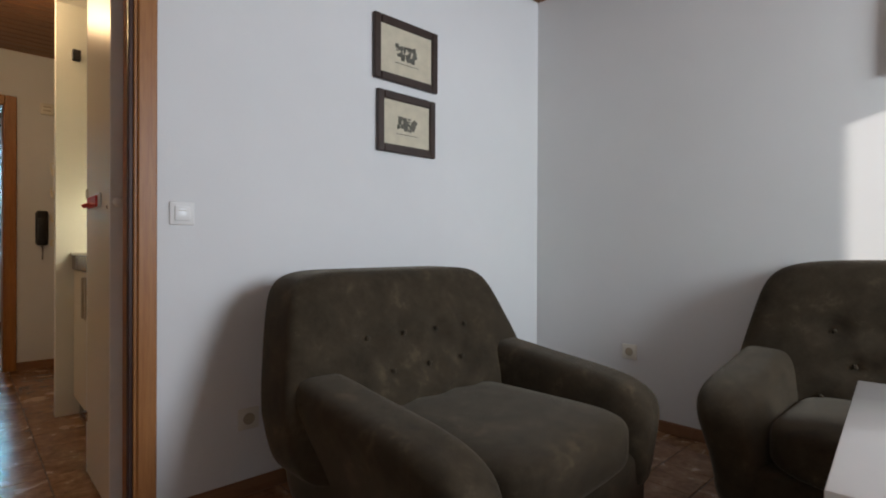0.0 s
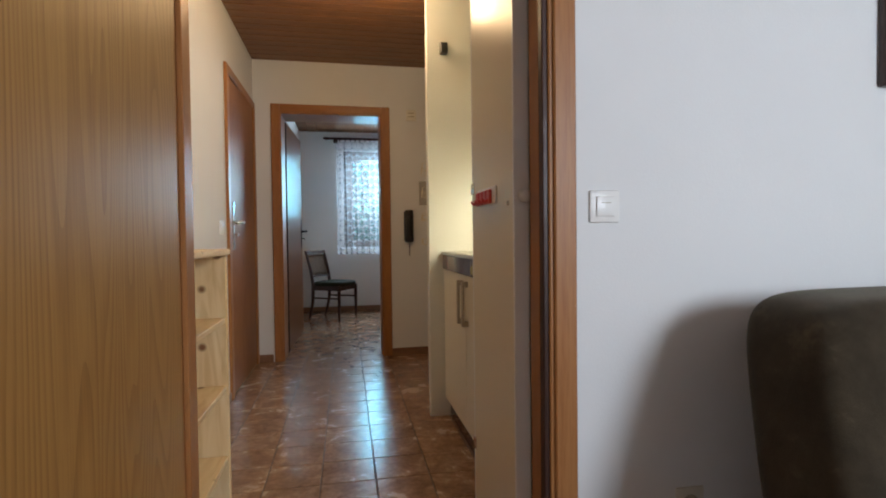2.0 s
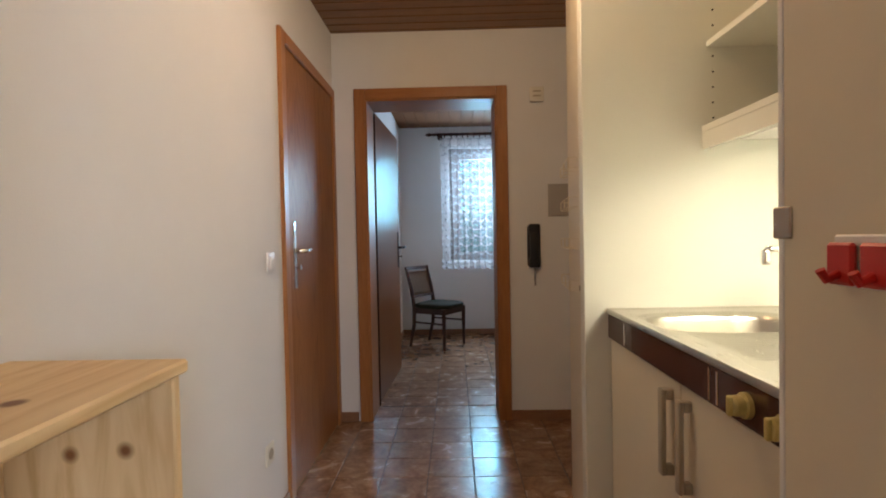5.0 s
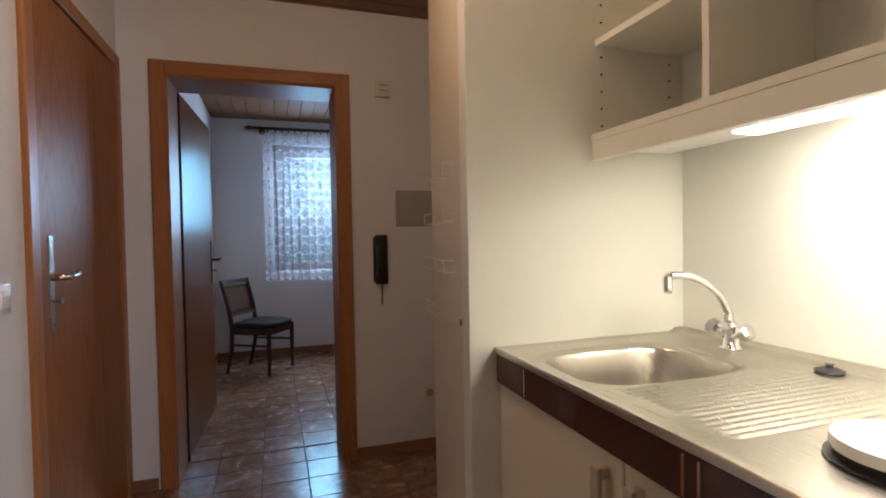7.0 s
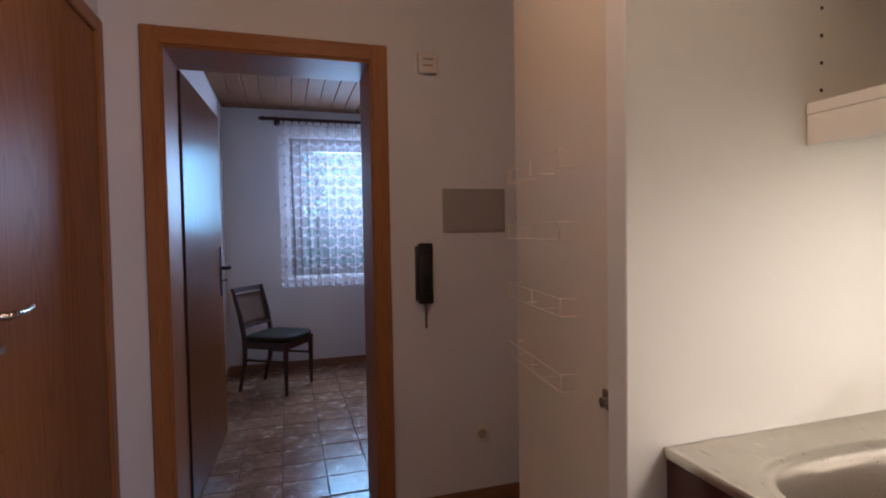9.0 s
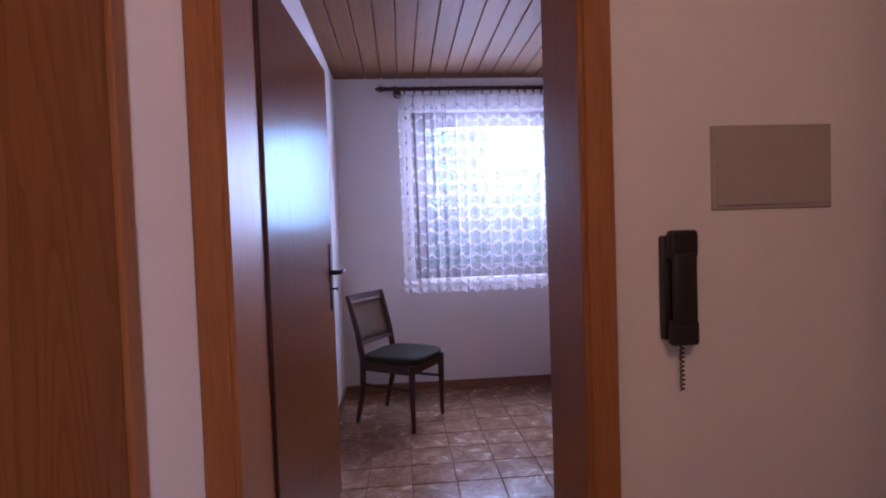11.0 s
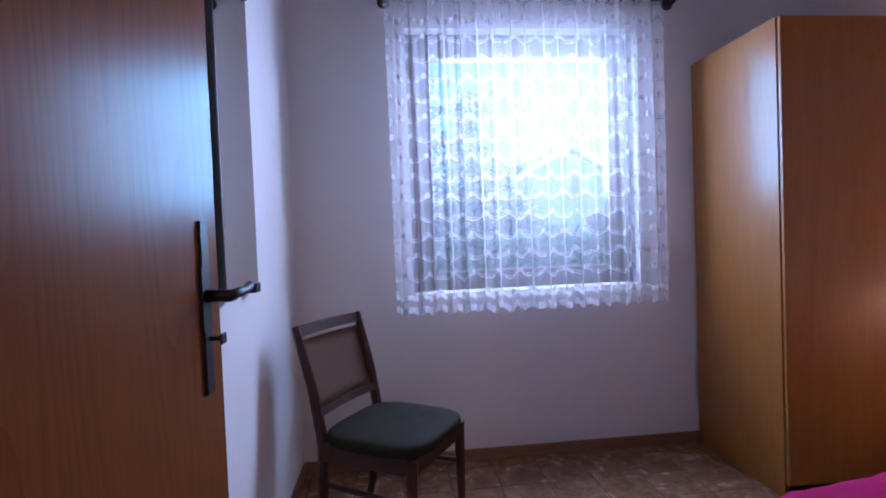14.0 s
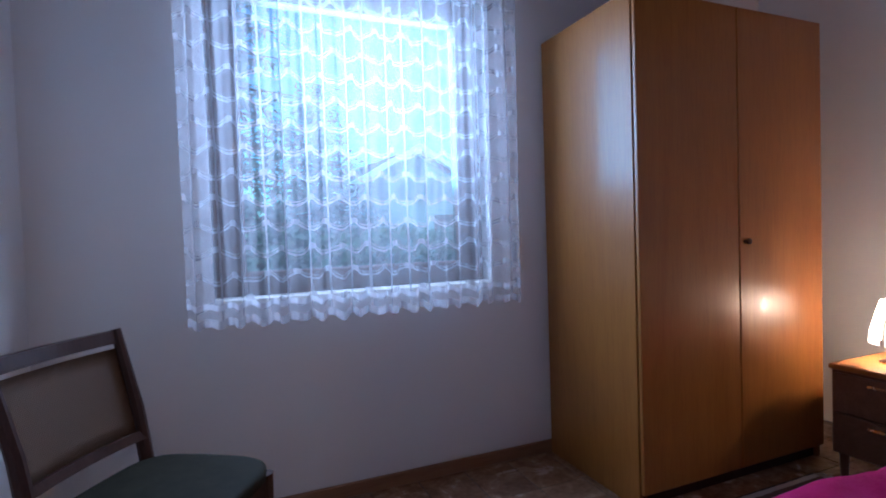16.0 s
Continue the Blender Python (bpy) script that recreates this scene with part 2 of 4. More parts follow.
def rug_material():
    n = Nodes("striped_wool")
    tc = n.add("ShaderNodeTexCoord")
    sep = n.add("ShaderNodeSeparateXYZ")
    n.link(tc.outputs["Object"], sep.inputs[0])
    wob = n.noise(tc.outputs["Object"], 30, 3)
    s = n.math("ADD", n.math("MULTIPLY", sep.outputs[1], 9.0), n.math("MULTIPLY", wob, 0.12))
    fr = n.math("FRACT", s)
    col = n.ramp(fr, [(0.0, (0.02, 0.02, 0.025)), (0.34, (0.03, 0.03, 0.035)), (0.36, (0.48, 0.44, 0.42)), (0.52, (0.42, 0.36, 0.33)), (0.54, (0.10, 0.07, 0.07)), (0.76, (0.12, 0.08, 0.07)), (0.78, (0.42, 0.40, 0.40))])
    n.bump(n.noise(tc.outputs["Object"], 240, 2), 0.8, 0.004)
    return n.finish(col, 0.95)


def leaf_material(name, a, b):
    n = Nodes(name)
    f = n.noise(n.coords(), 3, 4)
    m = n.finish(n.ramp(f, [(0.3, a), (0.7, b)]), 0.7)
    return m


M_WALL = plaster("white_wall_paint", (0.78, 0.78, 0.77))
M_CEIL_HALL = veneer("ceiling_wood_x", (0.17, 0.075, 0.030), (0.32, 0.155, 0.065), "x", 0.42, 0.05)
M_CEIL_BED = veneer("ceiling_wood_y", (0.15, 0.066, 0.030), (0.25, 0.120, 0.056), "y", 0.55, 0.0)
M_DOOR = oak_veneer("door_veneer", (0.285, 0.130, 0.031), (0.40, 0.210, 0.060), 0.42, 0.3, 20.0)
M_SIDE_DOOR = oak_veneer("side_door_veneer", (0.25, 0.093, 0.022), (0.33, 0.138, 0.038), 0.42, 0.1, 18.0)
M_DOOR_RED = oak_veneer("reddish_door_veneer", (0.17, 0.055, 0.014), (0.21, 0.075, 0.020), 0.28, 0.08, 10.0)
M_FRAME = veneer("frame_veneer", (0.29, 0.112, 0.033), (0.41, 0.185, 0.062), "z", 0.38, 0.0)
M_FRAME_H = veneer("frame_veneer_level", (0.29, 0.112, 0.033), (0.41, 0.185, 0.062), "x", 0.38, 0.0)
M_BASE = veneer("baseboard_wood", (0.20, 0.095, 0.045), (0.31, 0.16, 0.08), "x", 0.4, 0.1)
M_WARD = veneer("wardrobe_veneer", (0.28, 0.100, 0.015), (0.36, 0.144, 0.026), "z", 0.32, 0.10)
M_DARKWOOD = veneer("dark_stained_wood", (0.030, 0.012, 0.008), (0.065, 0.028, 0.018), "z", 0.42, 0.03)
M_BEDWOOD = veneer("brown_bed_wood", (0.10, 0.05, 0.03), (0.18, 0.095, 0.055), "x", 0.35, 0.2)
M_PINE = pine_wood("knotty_pine", "y")
M_PINE_V = pine_wood("knotty_pine_upright", "z")
M_CREAM = plain("cream_laminate", (0.72, 0.65, 0.50), 0.34, 0, 0.015, 2, 0.05)
M_WHITE = plain("white_laminate", (0.74, 0.74, 0.67), 0.42, 0, 0.012, 2, 0.0)
M_PLASTIC = plain("ivory_plastic", (0.74, 0.71, 0.62), 0.35, 0, 0.04)
M_WHITEPLASTIC = plain("white_plastic", (0.82, 0.81, 0.78), 0.3, 0, 0.03)
M_BLACK = plain("black_plastic", (0.018, 0.017, 0.017), 0.35, 0, 0.2)
M_IRON = plain("black_iron", (0.025, 0.023, 0.024), 0.45, 0.6, 0.3, 60, 0, 0.2)
M_CHROME = plain("chrome", (0.82, 0.82, 0.82), 0.08, 1.0, 0.04)
M_BRASS = plain("aged_steel", (0.62, 0.58, 0.50), 0.25, 1.0, 0.15)
M_STEEL = steel_material()
M_TILE = tile_material()
M_GROUT = plain("dark_grout", (0.12, 0.085, 0.06), 0.9, 0, 0.2, 40, 0, 0.3)
M_FASCIA = plain("brown_fascia", (0.075, 0.030, 0.022), 0.18, 0, 0.1, 8, 0.3)
M_YELLOW = plain("yellowed_knob", (0.55, 0.45, 0.16), 0.4, 0, 0.15, 40)
M_HANDLE = plain("taupe_handle", (0.42, 0.36, 0.26), 0.4, 0, 0.05)
M_VELOUR = velour("olive_velour", (0.074, 0.055, 0.032))
M_GREENSEAT = plain("green_seat_fabric", (0.022, 0.020, 0.010), 0.75, 0, 0.25, 25, 0, 0.5)
for dull, level in ((M_GREENSEAT, 0.12), (M_CEIL_BED, 0.15), (M_DARKWOOD, 0.25), (M_FRAME, 0.3), (M_FRAME_H, 0.3)):
    dull.node_tree.nodes["Principled BSDF"].inputs["Specular IOR Level"].default_value = level
M_CANE = cane_material()
M_LACE = lace_material()
M_GLASS = glass_material("window_glass", (0.64, 0.95, 1.0))
M_MIRROR = plain("mirror_silver", (0.90, 0.92, 0.92), 0.015, 1.0, 0.01)
M_DUVET = duvet_material()
M_RUG = rug_material()
M_FRINGE = plain("cream_fringe", (0.55, 0.50, 0.44), 0.95, 0, 0.1)
M_REDHOOK = plain("red_plastic", (0.55, 0.02, 0.015), 0.3, 0, 0.1)
M_PAPER = plain("aged_print_paper", (0.62, 0.56, 0.42), 0.8, 0, 0.1, 20)
M_INK = plain("grey_ink", (0.16, 0.15, 0.12), 0.9, 0, 0.3, 60)
M_PICFRAME = plain("dark_picture_frame", (0.045, 0.028, 0.022), 0.4, 0, 0.2, 30)
M_GREYPANEL = plain("grey_panel_paint", (0.40, 0.37, 0.33), 0.6, 0, 0.04)
M_WINFRAME = veneer("dark_window_wood", (0.06, 0.035, 0.025), (0.11, 0.065, 0.045), "z", 0.4, 0.1)
M_TABLE = plain("white_table_top", (0.80, 0.79, 0.76), 0.12, 0, 0.03, 6, 0.4)
M_SHADE = glow("lit_hall_globe", (1.0, 0.74, 0.42), 9.0)
M_TUBE = glow("lit_tube_cover", (1.0, 0.90, 0.70), 5.0)
M_BEDSHADE = glow("lit_bedside_glass", (1.0, 0.78, 0.45), 5.0)
M_GRASS = leaf_material("lawn", (0.06, 0.10, 0.05), (0.10, 0.15, 0.07))
M_FIR = leaf_material("fir_needles", (0.05, 0.09, 0.07), (0.10, 0.14, 0.11))
M_HEDGE = leaf_material("hedge_leaves", (0.06, 0.10, 0.06), (0.11, 0.15, 0.09))
M_BARK = plain("bark", (0.10, 0.07, 0.05), 0.9, 0, 0.3, 20, 0, 0.6)
M_HOUSE = plaster("house_render", (0.30, 0.31, 0.31))
M_ROOF = plain("roof_slate", (0.14, 0.10, 0.09), 0.8, 0, 0.2, 12, 0, 0.4)

# ---- mesh helpers ----


def box(bm, x0, x1, y0, y1, z0, z1, bevel=0.0, segments=1):
    made = bmesh.ops.create_cube(bm, size=1.0, matrix=Matrix.LocRotScale(((x0 + x1) / 2, (y0 + y1) / 2, (z0 + z1) / 2), None, (abs(x1 - x0), abs(y1 - y0), abs(z1 - z0))))
    if bevel:
        edges = list({e for v in made["verts"] for e in v.link_edges})
        bmesh.ops.bevel(bm, geom=edges, offset=bevel, segments=segments, profile=0.5, affect="EDGES", clamp_overlap=True)
    return bm


def tube(bm, points, radius, sides=10, cap=True):
    """A round bar along a line of points; radius is one number or one a point."""
    pts = [Vector(p) for p in points]
    rad = radius if isinstance(radius, (list, tuple)) else [radius] * len(pts)
    rings = []
    side = None
    for i, p in enumerate(pts):
        d = (pts[min(i + 1, len(pts) - 1)] - pts[max(i - 1, 0)]).normalized()
        if side is None:
            side = d.orthogonal().normalized()
        side = (side - d * side.dot(d)).normalized()
        up = d.cross(side)
        rings.append([bm.verts.new(p + (side * math.cos(a) + up * math.sin(a)) * rad[i]) for a in (2 * math.pi * k / sides for k in range(sides))])
    for a, b in zip(rings, rings[1:]):
        for k in range(sides):
            bm.faces.new((a[k], a[(k + 1) % sides], b[(k + 1) % sides], b[k]))
    if cap:
        bm.faces.new(list(reversed(rings[0])))
        bm.faces.new(rings[-1])
    return bm


def turned(bm, profile, centre=(0, 0, 0), sides=24, axis="z"):
    """A body of revolution from (radius, height) pairs."""
    c = Vector(centre)
    rings = []
    for r, h in profile:
        ring = []
        for k in range(sides):
            a = 2 * math.pi * k / sides
            p = Vector((r * math.cos(a), r * math.sin(a), h))
            if axis == "x":
                p = Vector((p.z, p.x, p.y))
            elif axis == "y":
                p = Vector((p.y, p.z, p.x))
            ring.append(bm.verts.new(c + p))
        rings.append(ring)
    for a, b in zip(rings, rings[1:]):
        for k in range(sides):
            bm.faces.new((a[k], a[(k + 1) % sides], b[(k + 1) % sides], b[k]))
    bm.faces.new(list(reversed(rings[0])))
    bm.faces.new(rings[-1])
    return bm


def pillow(bm, w, d, h, m, p=5.0, dimples=(), depth=0.02, n=22, shape=None):
    """A padded block, w by d by h about its centre, buttoned on its front (local -y), set by the matrix m."""
    bmesh.ops.create_cube(bm, size=2.0)
    bmesh.ops.subdivide_edges(bm, edges=bm.edges[:], cuts=n, use_grid_fill=True)
    every = list(bm.verts)
    for v in every:
        c = v.co.copy()
        k = (abs(c.x) ** p + abs(c.y) ** p + abs(c.z) ** p) ** (1 / p)
        c = c / k * max(abs(c.x), abs(c.y), abs(c.z))
        q = Vector((c.x * w / 2, c.y * d / 2, c.z * h / 2))
        if c.y < -0.3:
            for dx, dz in dimples:
                r2 = (q.x - dx) ** 2 + (q.z - dz) ** 2
                q.y += depth * math.exp(-r2 / (2 * 0.028 ** 2)) + 0.25 * depth * math.exp(-abs(q.z - dz) / 0.02) * math.exp(-r2 / 0.02)
        if shape:
            q = shape(q)
        v.co = m @ q
    return bm


def mesh_of(name, bm, material, smooth=False):
    bmesh.ops.recalc_face_normals(bm, faces=bm.faces)
    me = bpy.data.meshes.new(name)
    bm.to_mesh(me)
    bm.free()
    for m in (material if isinstance(material, (list, tuple)) else [material]):
        me.materials.append(m)
    if smooth:
        me.polygons.foreach_set("use_smooth", [True] * len(me.polygons))
        if smooth == "auto":
            me.set_sharp_from_angle(angle=radians(35))
    return me


def thing(name, place=(0, 0, 0), turn=0.0, label="", category="", group="", kind=""):
    e = new(name)
    e.empty_display_size = 0.1
    e.matrix_world = pose(*place, 0, 0, turn)
    return tagged(e, label, category, group, kind)


def part(parent, name, bm, material, smooth="auto", label=""):
    ob = new(name, mesh_of(name, bm, material, smooth))
    ob.parent = parent
    return tagged(ob, label)


def solid(name, bm, material, smooth="auto", label="", category="", group="", kind=""):
    ob = new(name, mesh_of(name, bm, material, smooth))
    return tagged(ob, label, category, group, kind)


def wall(name, x0, x1, y0, y1, z0, z1, label="white painted plaster wall", holes=(), along="x", material=None):
    """A wall block with openings (a0, a1, z0, z1) cut right through it, along x or y."""
    bm = bmesh.new()
    lo, hi = (x0, x1) if along == "x" else (y0, y1)
    cuts = sorted({lo, hi, *[h[0] for h in holes], *[h[1] for h in holes]})
    for a, b in zip(cuts, cuts[1:]):
        hs = sorted([(h[2], h[3]) for h in holes if h[0] <= a + 1e-6 and h[1] >= b - 1e-6])
        z = z0
        spans = []
        for h0, h1 in hs:
            if h0 > z:
                spans.append((z, h0))
            z = h1
        if z < z1:
            spans.append((z, z1))
        for s0, s1 in spans:
            if along == "x":
                box(bm, a, b, y0, y1, s0, s1)
            else:
                box(bm, x0, x1, a, b, s0, s1)
    bmesh.ops.remove_doubles(bm, verts=bm.verts, dist=1e-5)
    return solid(name, bm, material or M_WALL, False, label, "wall", "", "structure")

# ---- the setting ----
H = 2.42
wall("wall_living_hall", -0.95, 2.77, 1.71, 1.82, 0, 2.5, holes=[(-0.29, 0.625, 0, 2.05)])
wall("wall_living_east", 2.77, 2.97, -2.3, 1.82, 0, 2.5, along="y")
wall("wall_living_west", -0.95, -0.75, -2.3, 1.82, 0, 2.5, along="y")
wall("wall_living_south", -0.95, 2.97, -2.5, -2.3, 0, 2.5, holes=[(1.385, 2.45, 0.85, 2.30)])
wall("wall_hall_west", -0.82, -0.62, 1.82, 4.8, 0, 2.5, along="y", holes=[(3.87, 4.73, 0, 2.0)])
wall("wall_hall_east", 1.24, 1.44, 1.82, 4.8, 0, 2.5, along="y")
wall("wall_hall_bedroom", -0.82, 3.10, 4.8, 5.06, 0, 2.5, holes=[(-0.43, 0.40, 0, 2.005)])
wall("wall_bedroom_west", -0.71, -0.51, 5.06, 7.63, 0, 2.5, along="y")
wall("wall_bedroom_east", 3.10, 3.30, 4.8, 7.63, 0, 2.5, along="y")
wall("wall_bedroom_north", -0.71, 3.30, 7.63, 7.96, 0, 2.5, holes=[(0.065, 1.25, 0.84, 2.18)])


def plank_ceiling(name, x0, x1, y0, y1, z, along, material, width=0.095):
    bm = bmesh.new()
    lo, hi = (y0, y1) if along == "x" else (x0, x1)
    a = lo
    while a < hi - 0.001:
        b = min(a + width, hi)
        if along == "x":
            box(bm, x0, x1, a + 0.004, b - 0.004, z, z + 0.014, 0.003)
        else:
            box(bm, a + 0.004, b - 0.004, y0, y1, z, z + 0.014, 0.003)
        a += width
    box(bm, x0, x1, y0, y1, z + 0.011, z + 0.06)
    return solid(name, bm, material, False, "brown tongue and groove wooden plank ceiling", "ceiling", "", "structure")


plank_ceiling("ceiling_living", -0.75, 2.77, -2.3, 1.71, 2.46, "x", M_CEIL_HALL)
plank_ceiling("ceiling_hall", -0.62, 1.24, 1.82, 4.8, 2.405, "x", M_CEIL_HALL)
plank_ceiling("ceiling_bedroom", -0.51, 3.10, 5.06, 7.63, 2.425, "y", M_CEIL_BED, 0.12)


def trim_box(name, x0, x1, y0, y1, z0, z1, material, label, category="trim", bevel=0.004):
    bm = bmesh.new()
    box(bm, x0, x1, y0, y1, z0, z1, bevel)
    return solid(name, bm, material, False, label, category, "", "structure")


BB = "low brown baseboard along the wall"
trim_box("baseboard_living", 0.64, 2.77, 1.697, 1.71, 0.0, 0.06, M_BASE, BB, "baseboard")
trim_box("baseboard_living_east", 2.757, 2.77, -2.3, 1.695, 0.0, 0.06, M_BASE, BB, "baseboard")
trim_box("baseboard_hall_north", 0.455, 1.24, 4.787, 4.8, 0.0, 0.06, M_BASE, BB, "baseboard")
trim_box("baseboard_hall_corner", -0.62, -0.497, 4.787, 4.8, 0.0, 0.06, M_BASE, BB, "baseboard")
trim_box("baseboard_hall_west", -0.62, -0.607, 1.82, 3.80, 0.0, 0.06, M_BASE, BB, "baseboard")
trim_box("baseboard_bedroom_north", -0.51, 3.10, 7.617, 7.63, 0.0, 0.06, M_BASE, BB, "baseboard")
trim_box("baseboard_bedroom_west", -0.51, -0.497, 5.06, 7.615, 0.0, 0.06, M_BASE, BB, "baseboard")


def door_lining(name, x0, x1, y0, y1, top, face, proud=0.012, seal=False):
    """Frame round an opening in a wall along x: lining through the wall and architraves on its faces."""
    e = thing(name, label="brown wood veneer door frame round the opening", category="door frame", kind="structure")
    for nm, a, b in (("jamb", x0, x0 + 0.022), ("jamb", x1 - 0.022, x1)):
        part(e, nm, box(bmesh.new(), a, b, y0 - proud, y1 + proud, 0, top, 0.003), M_FRAME)
    part(e, "head", box(bmesh.new(), x0 + 0.0225, x1 - 0.0225, y0 - proud, y1 + proud, top - 0.022, top, 0.003), M_FRAME_H)
    for ys in ((y0 - proud - 0.010, y0 - proud + 0.001), (y1 + proud - 0.001, y1 + proud + 0.010)):
        part(e, "architrave", box(bmesh.new(), x0 - face, x0 + 0.012, ys[0], ys[1], 0, top + face, 0.004), M_FRAME)
        part(e, "architrave", box(bmesh.new(), x1 - 0.012, x1 + face, ys[0], ys[1], 0, top + face, 0.004), M_FRAME)
        part(e, "architrave", box(bmesh.new(), x0 + 0.0125, x1 - 0.0125, ys[0] + 0.001, ys[1] - 0.001, top - 0.012, top + face, 0.004), M_FRAME_H)
    if seal:
        # dark round strip in the rebate on the hinge side
        part(e, "seal", tube(bmesh.new(), [(x0 + 0.024, y1 + 0.004, 0.01), (x0 + 0.024, y1 + 0.004, top - 0.03)], 0.008, 8), M_DARKWOOD)
        return e
    # stop inside the rebate
    ym = (y0 + y1) / 2
    part(e, "stop", box(bmesh.new(), x0 + 0.022, x0 + 0.034, ym - 0.03, ym + 0.03, 0, top - 0.022, 0.002), M_FRAME)
    part(e, "stop", box(bmesh.new(), x1 - 0.034, x1 - 0.022, ym - 0.03, ym + 0.03, 0, top - 0.022, 0.002), M_FRAME)
    return e


dl = door_lining("door_frame_living", -0.29, 0.59, 1.71, 1.82, 2.02, 0.045)
# dark strip along the east jamb, at its living room edge
part(dl, "rebate", box(bmesh.new(), 0.553, 0.5675, 1.702, 1.728, 0.002, 1.99, 0.003), M_DARKWOOD, "auto", "dark strip along the rebate")
door_lining("door_frame_bedroom", -0.43, 0.40, 4.8, 5.06, 2.005, 0.055, 0.012, True)


def lever_set(parent, metal, side, y, z, dirn, long_plate=True, ornate=False):
    """A plate with a lever and a key below it, on the face x = side of a leaf; dirn is the way the lever points along y."""
    s = 1 if side > 0 else -1
    bm = bmesh.new()
    if ornate:
        prof = [(0.012, -0.17), (0.018, -0.15), (0.012, -0.12), (0.016, -0.06), (0.020, 0.0), (0.016, 0.05), (0.012, 0.09), (0.019, 0.115), (0.010, 0.13)]
        for (w0, h0), (w1, h1) in zip(prof, prof[1:]):
            w = (w0 + w1) / 2
            box(bm, side, side + s * 0.006, y - w, y + w, z + h0, z + h1 + 0.001)
    else:
        box(bm, side, side + s * 0.007, y - 0.019, y + 0.019, z - 0.14, z + 0.085, 0.003)
    part(parent, "handle_plate", bm, metal)
    bm = bmesh.new()
    tube(bm, [(side, y, z), (side + s * 0.05, y, z)], [0.012, 0.010], 12)
    tube(bm, [(side + s * 0.047, y - dirn * 0.008, z), (side + s * 0.05, y + dirn * 0.03, z + 0.002), (side + s * 0.048, y + dirn * 0.07, z + 0.001), (side + s * 0.045, y + dirn * 0.105, z + 0.006), (side + s * 0.042, y + dirn * 0.118, z + 0.010)], [0.009, 0.009, 0.008, 0.009, 0.006], 12)
    part(parent, "lever", bm, metal, True)
    bm = bmesh.new()
    tube(bm, [(side, y, z - 0.075), (side + s * 0.03, y, z - 0.075)], 0.004, 8)
    box(bm, side + s * 0.028, side + s * 0.032, y - 0.012, y + 0.012, z - 0.085, z - 0.065, 0.002)
    part(parent, "key", bm, metal)


def door_leaf(name, place, turn, width, height, label, handles, metal, ornate=False, lever_dir=-1, skin=None):
    """A leaf that starts at its hinge and runs along local y; its thickness is along x."""
    e = thing(name, place, turn, label, "door")
    part(e, "leaf", box(bmesh.new(), -0.02, 0.02, 0, width, 0.008, height, 0.003), skin or M_DOOR)
    for s in handles:
        lever_set(e, metal, 0.02 * s, width - 0.07, 1.06, lever_dir, True, ornate)
    for z in (0.25, height - 0.25):
        part(e, "hinge", tube(bmesh.new(), [(-0.005, -0.008, z - 0.045), (-0.005, -0.008, z + 0.045)], 0.008, 10), metal)
    return e


door_leaf("living_room_door", (-0.275, 1.685, 0), 180, 0.83, 2.0, "open wood veneer room door standing beside the doorway", (-1, 1), M_BRASS)
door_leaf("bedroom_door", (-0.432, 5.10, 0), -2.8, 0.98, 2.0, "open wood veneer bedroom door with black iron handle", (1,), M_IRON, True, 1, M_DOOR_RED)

# closed door in the west wall of the hall
ld = thing("hall_side_door", (-0.62, 3.87, 0), 0, "closed orange-brown veneer door with steel lever handle", "door")
part(ld, "leaf", box(bmesh.new(), -0.032, 0.008, 0.004, 0.856, 0.008, 1.996, 0.004), M_SIDE_DOOR)
lever_set(ld, M_BRASS, 0.008, 0.085, 1.09, 1, True, True)
for nm, y0, y1, z0, z1, m in (("frame_post", -0.06, 0.002, 0, 2.055, M_FRAME), ("frame_post", 0.858, 0.915, 0, 2.055, M_FRAME), ("frame_head", 0.0025, 0.8575, 1.999, 2.055, M_FRAME)):
    part(ld, nm, box(bmesh.new(), -0.02, 0.018, y0, y1, z0, z1, 0.004), m)


def window(name, x0, x1, z0, z1, y, material, border=0.115, sign=1):
    e = thing(name, (0, y, 0), 0, "dark wooden window frame with clear glass pane", "window", "", "structure")
    for a, b, c, d in ((x0, x0 + border, z0, z1), (x1 - border, x1, z0, z1), (x0 + border + 0.0005, x1 - border - 0.0005, z0, z0 + border), (x0 + border + 0.0005, x1 - border - 0.0005, z1 - border, z1)):
        part(e, "frame", box(bmesh.new(), a, b, -0.035, 0.035, c, d, 0.006), material)
    g = part(e, "pane", box(bmesh.new(), x0 + border - 0.01, x1 - border + 0.01, -0.004, 0.004, z0 + border - 0.01, z1 - border + 0.01), M_GLASS, False)
    g.visible_shadow = False
    return e


window("window_1", 0.065, 1.25, 0.84, 2.18, 7.745, M_WINFRAME, 0.122)
window("window_2", 1.385, 2.45, 0.85, 2.30, -2.40, M_WINFRAME, 0.08)
trim_box("window_sill", 0.07, 1.245, 7.60, 7.708, 0.842, 0.866, M_WHITE, "white window sill board", "sill", 0.004)

# ---- kitchen cupboard in the hall ----
KX0, KX1, KY0, KY1 = 0.53, 1.235, 2.33, 3.33
k = thing("kitchen_cupboard", (0, 0, 0), 0, "white laminate cupboard kitchen with open shelves and steel sink", "kitchen unit")
part(k, "side_panel", box(bmesh.new(), KX0, KX1, KY1 - 0.05, KY1, 0.0, 2.30, 0.002), M_WHITE)
part(k, "side_panel", box(bmesh.new(), 0.585, KX1, KY0, KY0 + 0.03, 0.0, 2.30, 0.002), M_WHITE)
